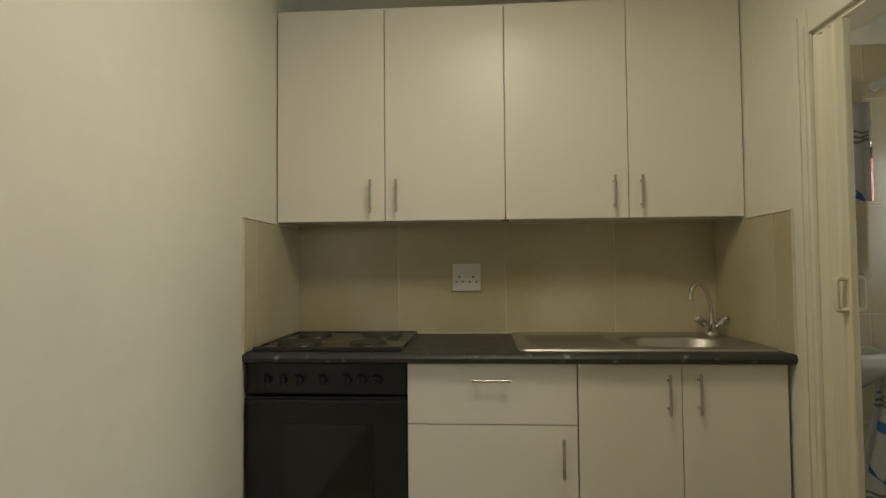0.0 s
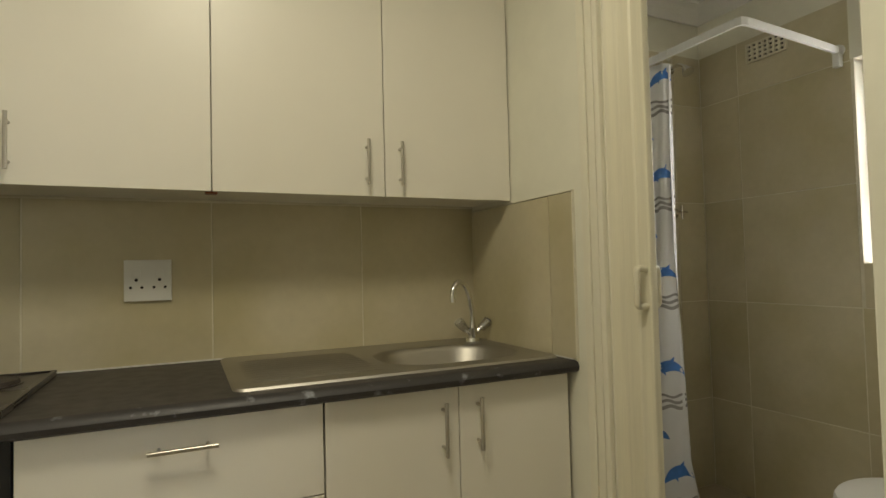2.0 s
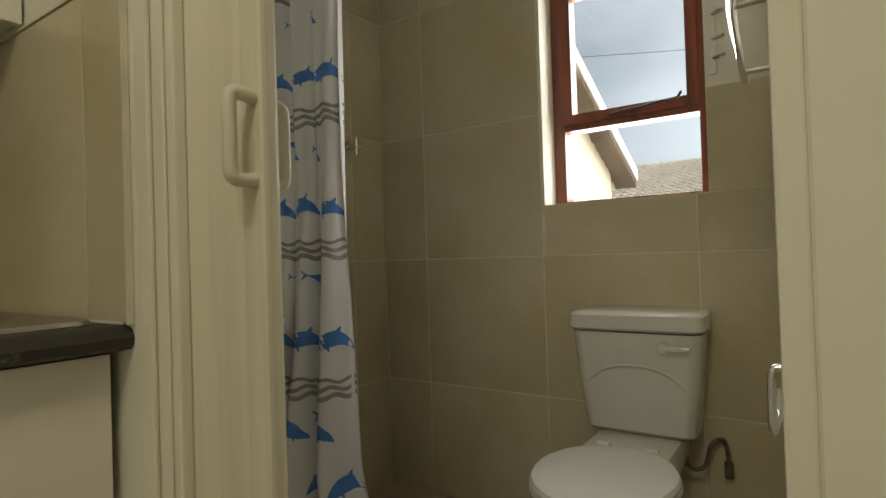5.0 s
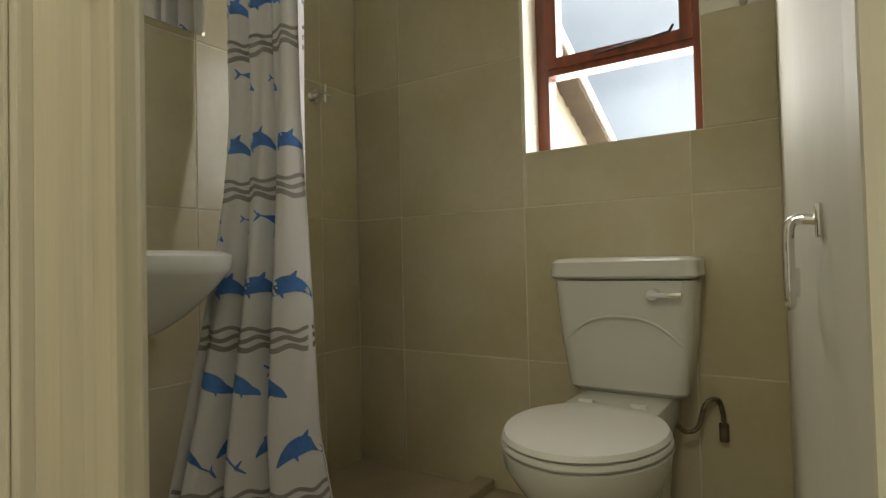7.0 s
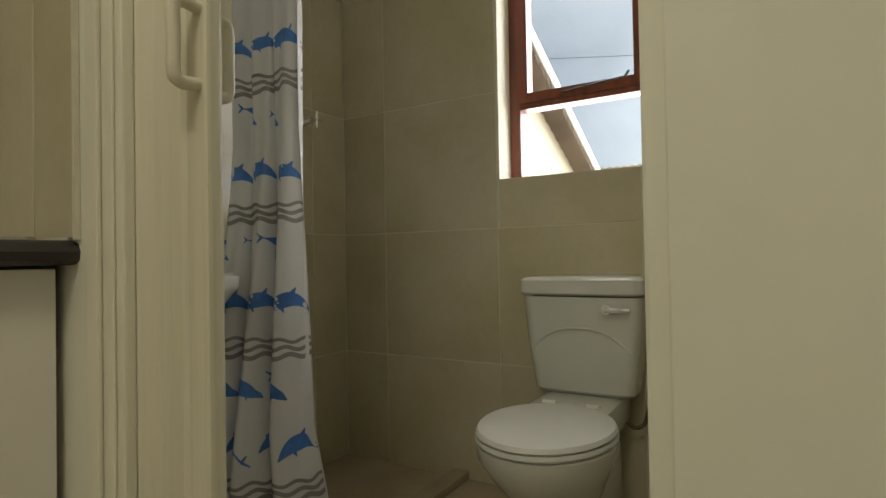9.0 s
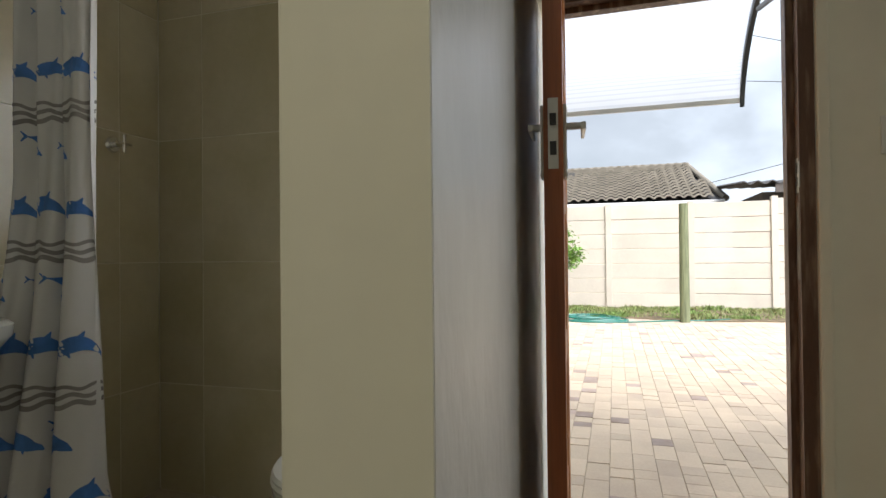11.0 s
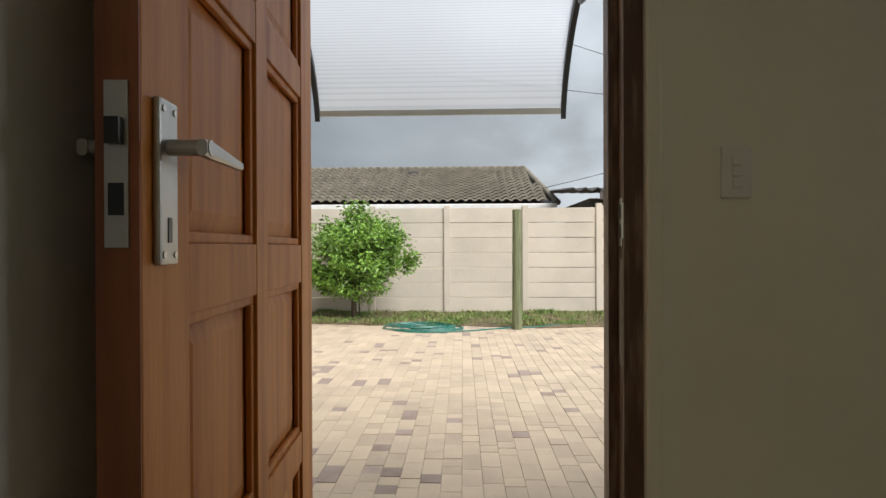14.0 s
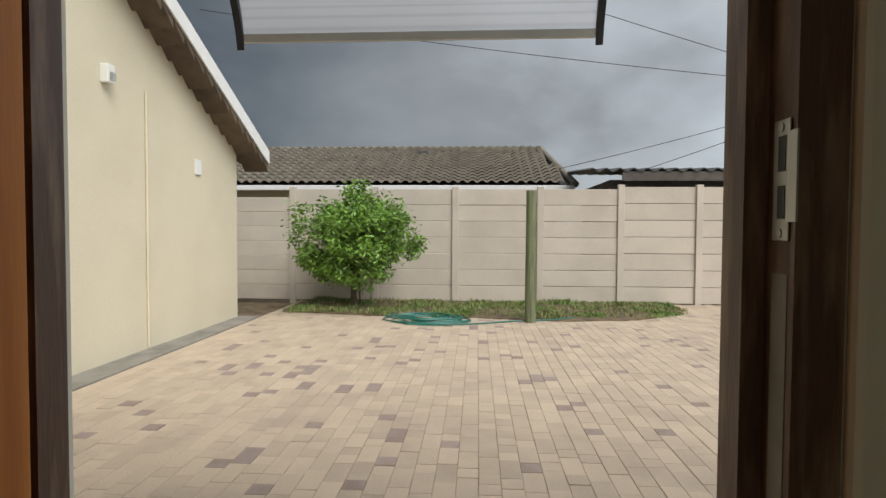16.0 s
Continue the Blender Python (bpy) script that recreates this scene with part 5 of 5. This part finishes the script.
# ---- paving ----
paving = setting("pavement", bm_box(XO + 0.005, -30, GZ - 0.08, FX - 0.06, HY - 0.285, GZ - 0.006), SAND, "buff clay brick paving with plum bricks")
PLn, PWd = 0.222, 0.111
def paver_mesh(length, material):
    return mesh_of("paver", bm_box(-length / 2 + 0.0012, -PWd / 2 + 0.0012, -0.03, length / 2 - 0.0012, PWd / 2 - 0.0012, 0, 0.0028), material)


PAVERS = {(half_, dark): paver_mesh(PLn / 2 if half_ else PLn, PAVER_DARK if dark else PAVER) for half_ in (0, 1) for dark in (0, 1)}
pr = random.Random(21)
count = 0
vs = {0: ([], []), 1: ([], [])}
for c in range(-70, 34):
    y = 0.33 + c * PWd
    if y > HY - 0.33:
        continue
    x_run = XO + 0.03 + pr.random() * 0.1
    while x_run < 12.0:
        half_ = 1 if pr.random() < 0.42 else 0
        ln = PLn / 2 if half_ else PLn
        x = x_run + ln / 2
        x_run += ln
        if x > 10.35 and -1.9 < y:
            continue
        dark = 1 if pr.random() < (0.13 if half_ else 0.012) else 0
        z = GZ + pr.uniform(-0.003, 0.002)
        if 3.9 < x < 5.7 and abs(y - 0.75) < 0.85 and count < 300:
            ob = shared("paver", PAVERS[half_, dark], paving, (x, y, z))
            ob.rotation_euler = (pr.uniform(-0.008, 0.008), pr.uniform(-0.006, 0.006), pr.uniform(-0.012, 0.012))
            count += 1
        else:
            V, F = vs[dark]
            i0 = len(V)
            rz = pr.uniform(-0.012, 0.012)
            cx, sx = math.cos(rz), math.sin(rz)
            for e, zz in ((0.001, -0.02), (0.001, -0.0025), (0.0032, 0.0)):
                for qx, qy in ((-1, -1), (1, -1), (1, 1), (-1, 1)):
                    lx, ly = qx * (ln / 2 - e), qy * (PWd / 2 - e)
                    V.append((x + lx * cx - ly * sx, y + lx * sx + ly * cx, z + zz))
            for q in (0, 4):
                for k in range(4):
                    F.append((i0 + q + k, i0 + q + (k + 1) % 4, i0 + q + 4 + (k + 1) % 4, i0 + q + 4 + k))
            F.append((i0 + 8, i0 + 9, i0 + 10, i0 + 11))
for key, m_ in ((0, PAVER_JOINED), (1, PAVER_DARK)):
    me = bpy.data.meshes.new("pavers")
    me.from_pydata(vs[key][0], [], vs[key][1])
    me.materials.append(m_)
    ob = new("pavers", me)
    ob.parent = paving
    tagged(ob, kind="stuff")
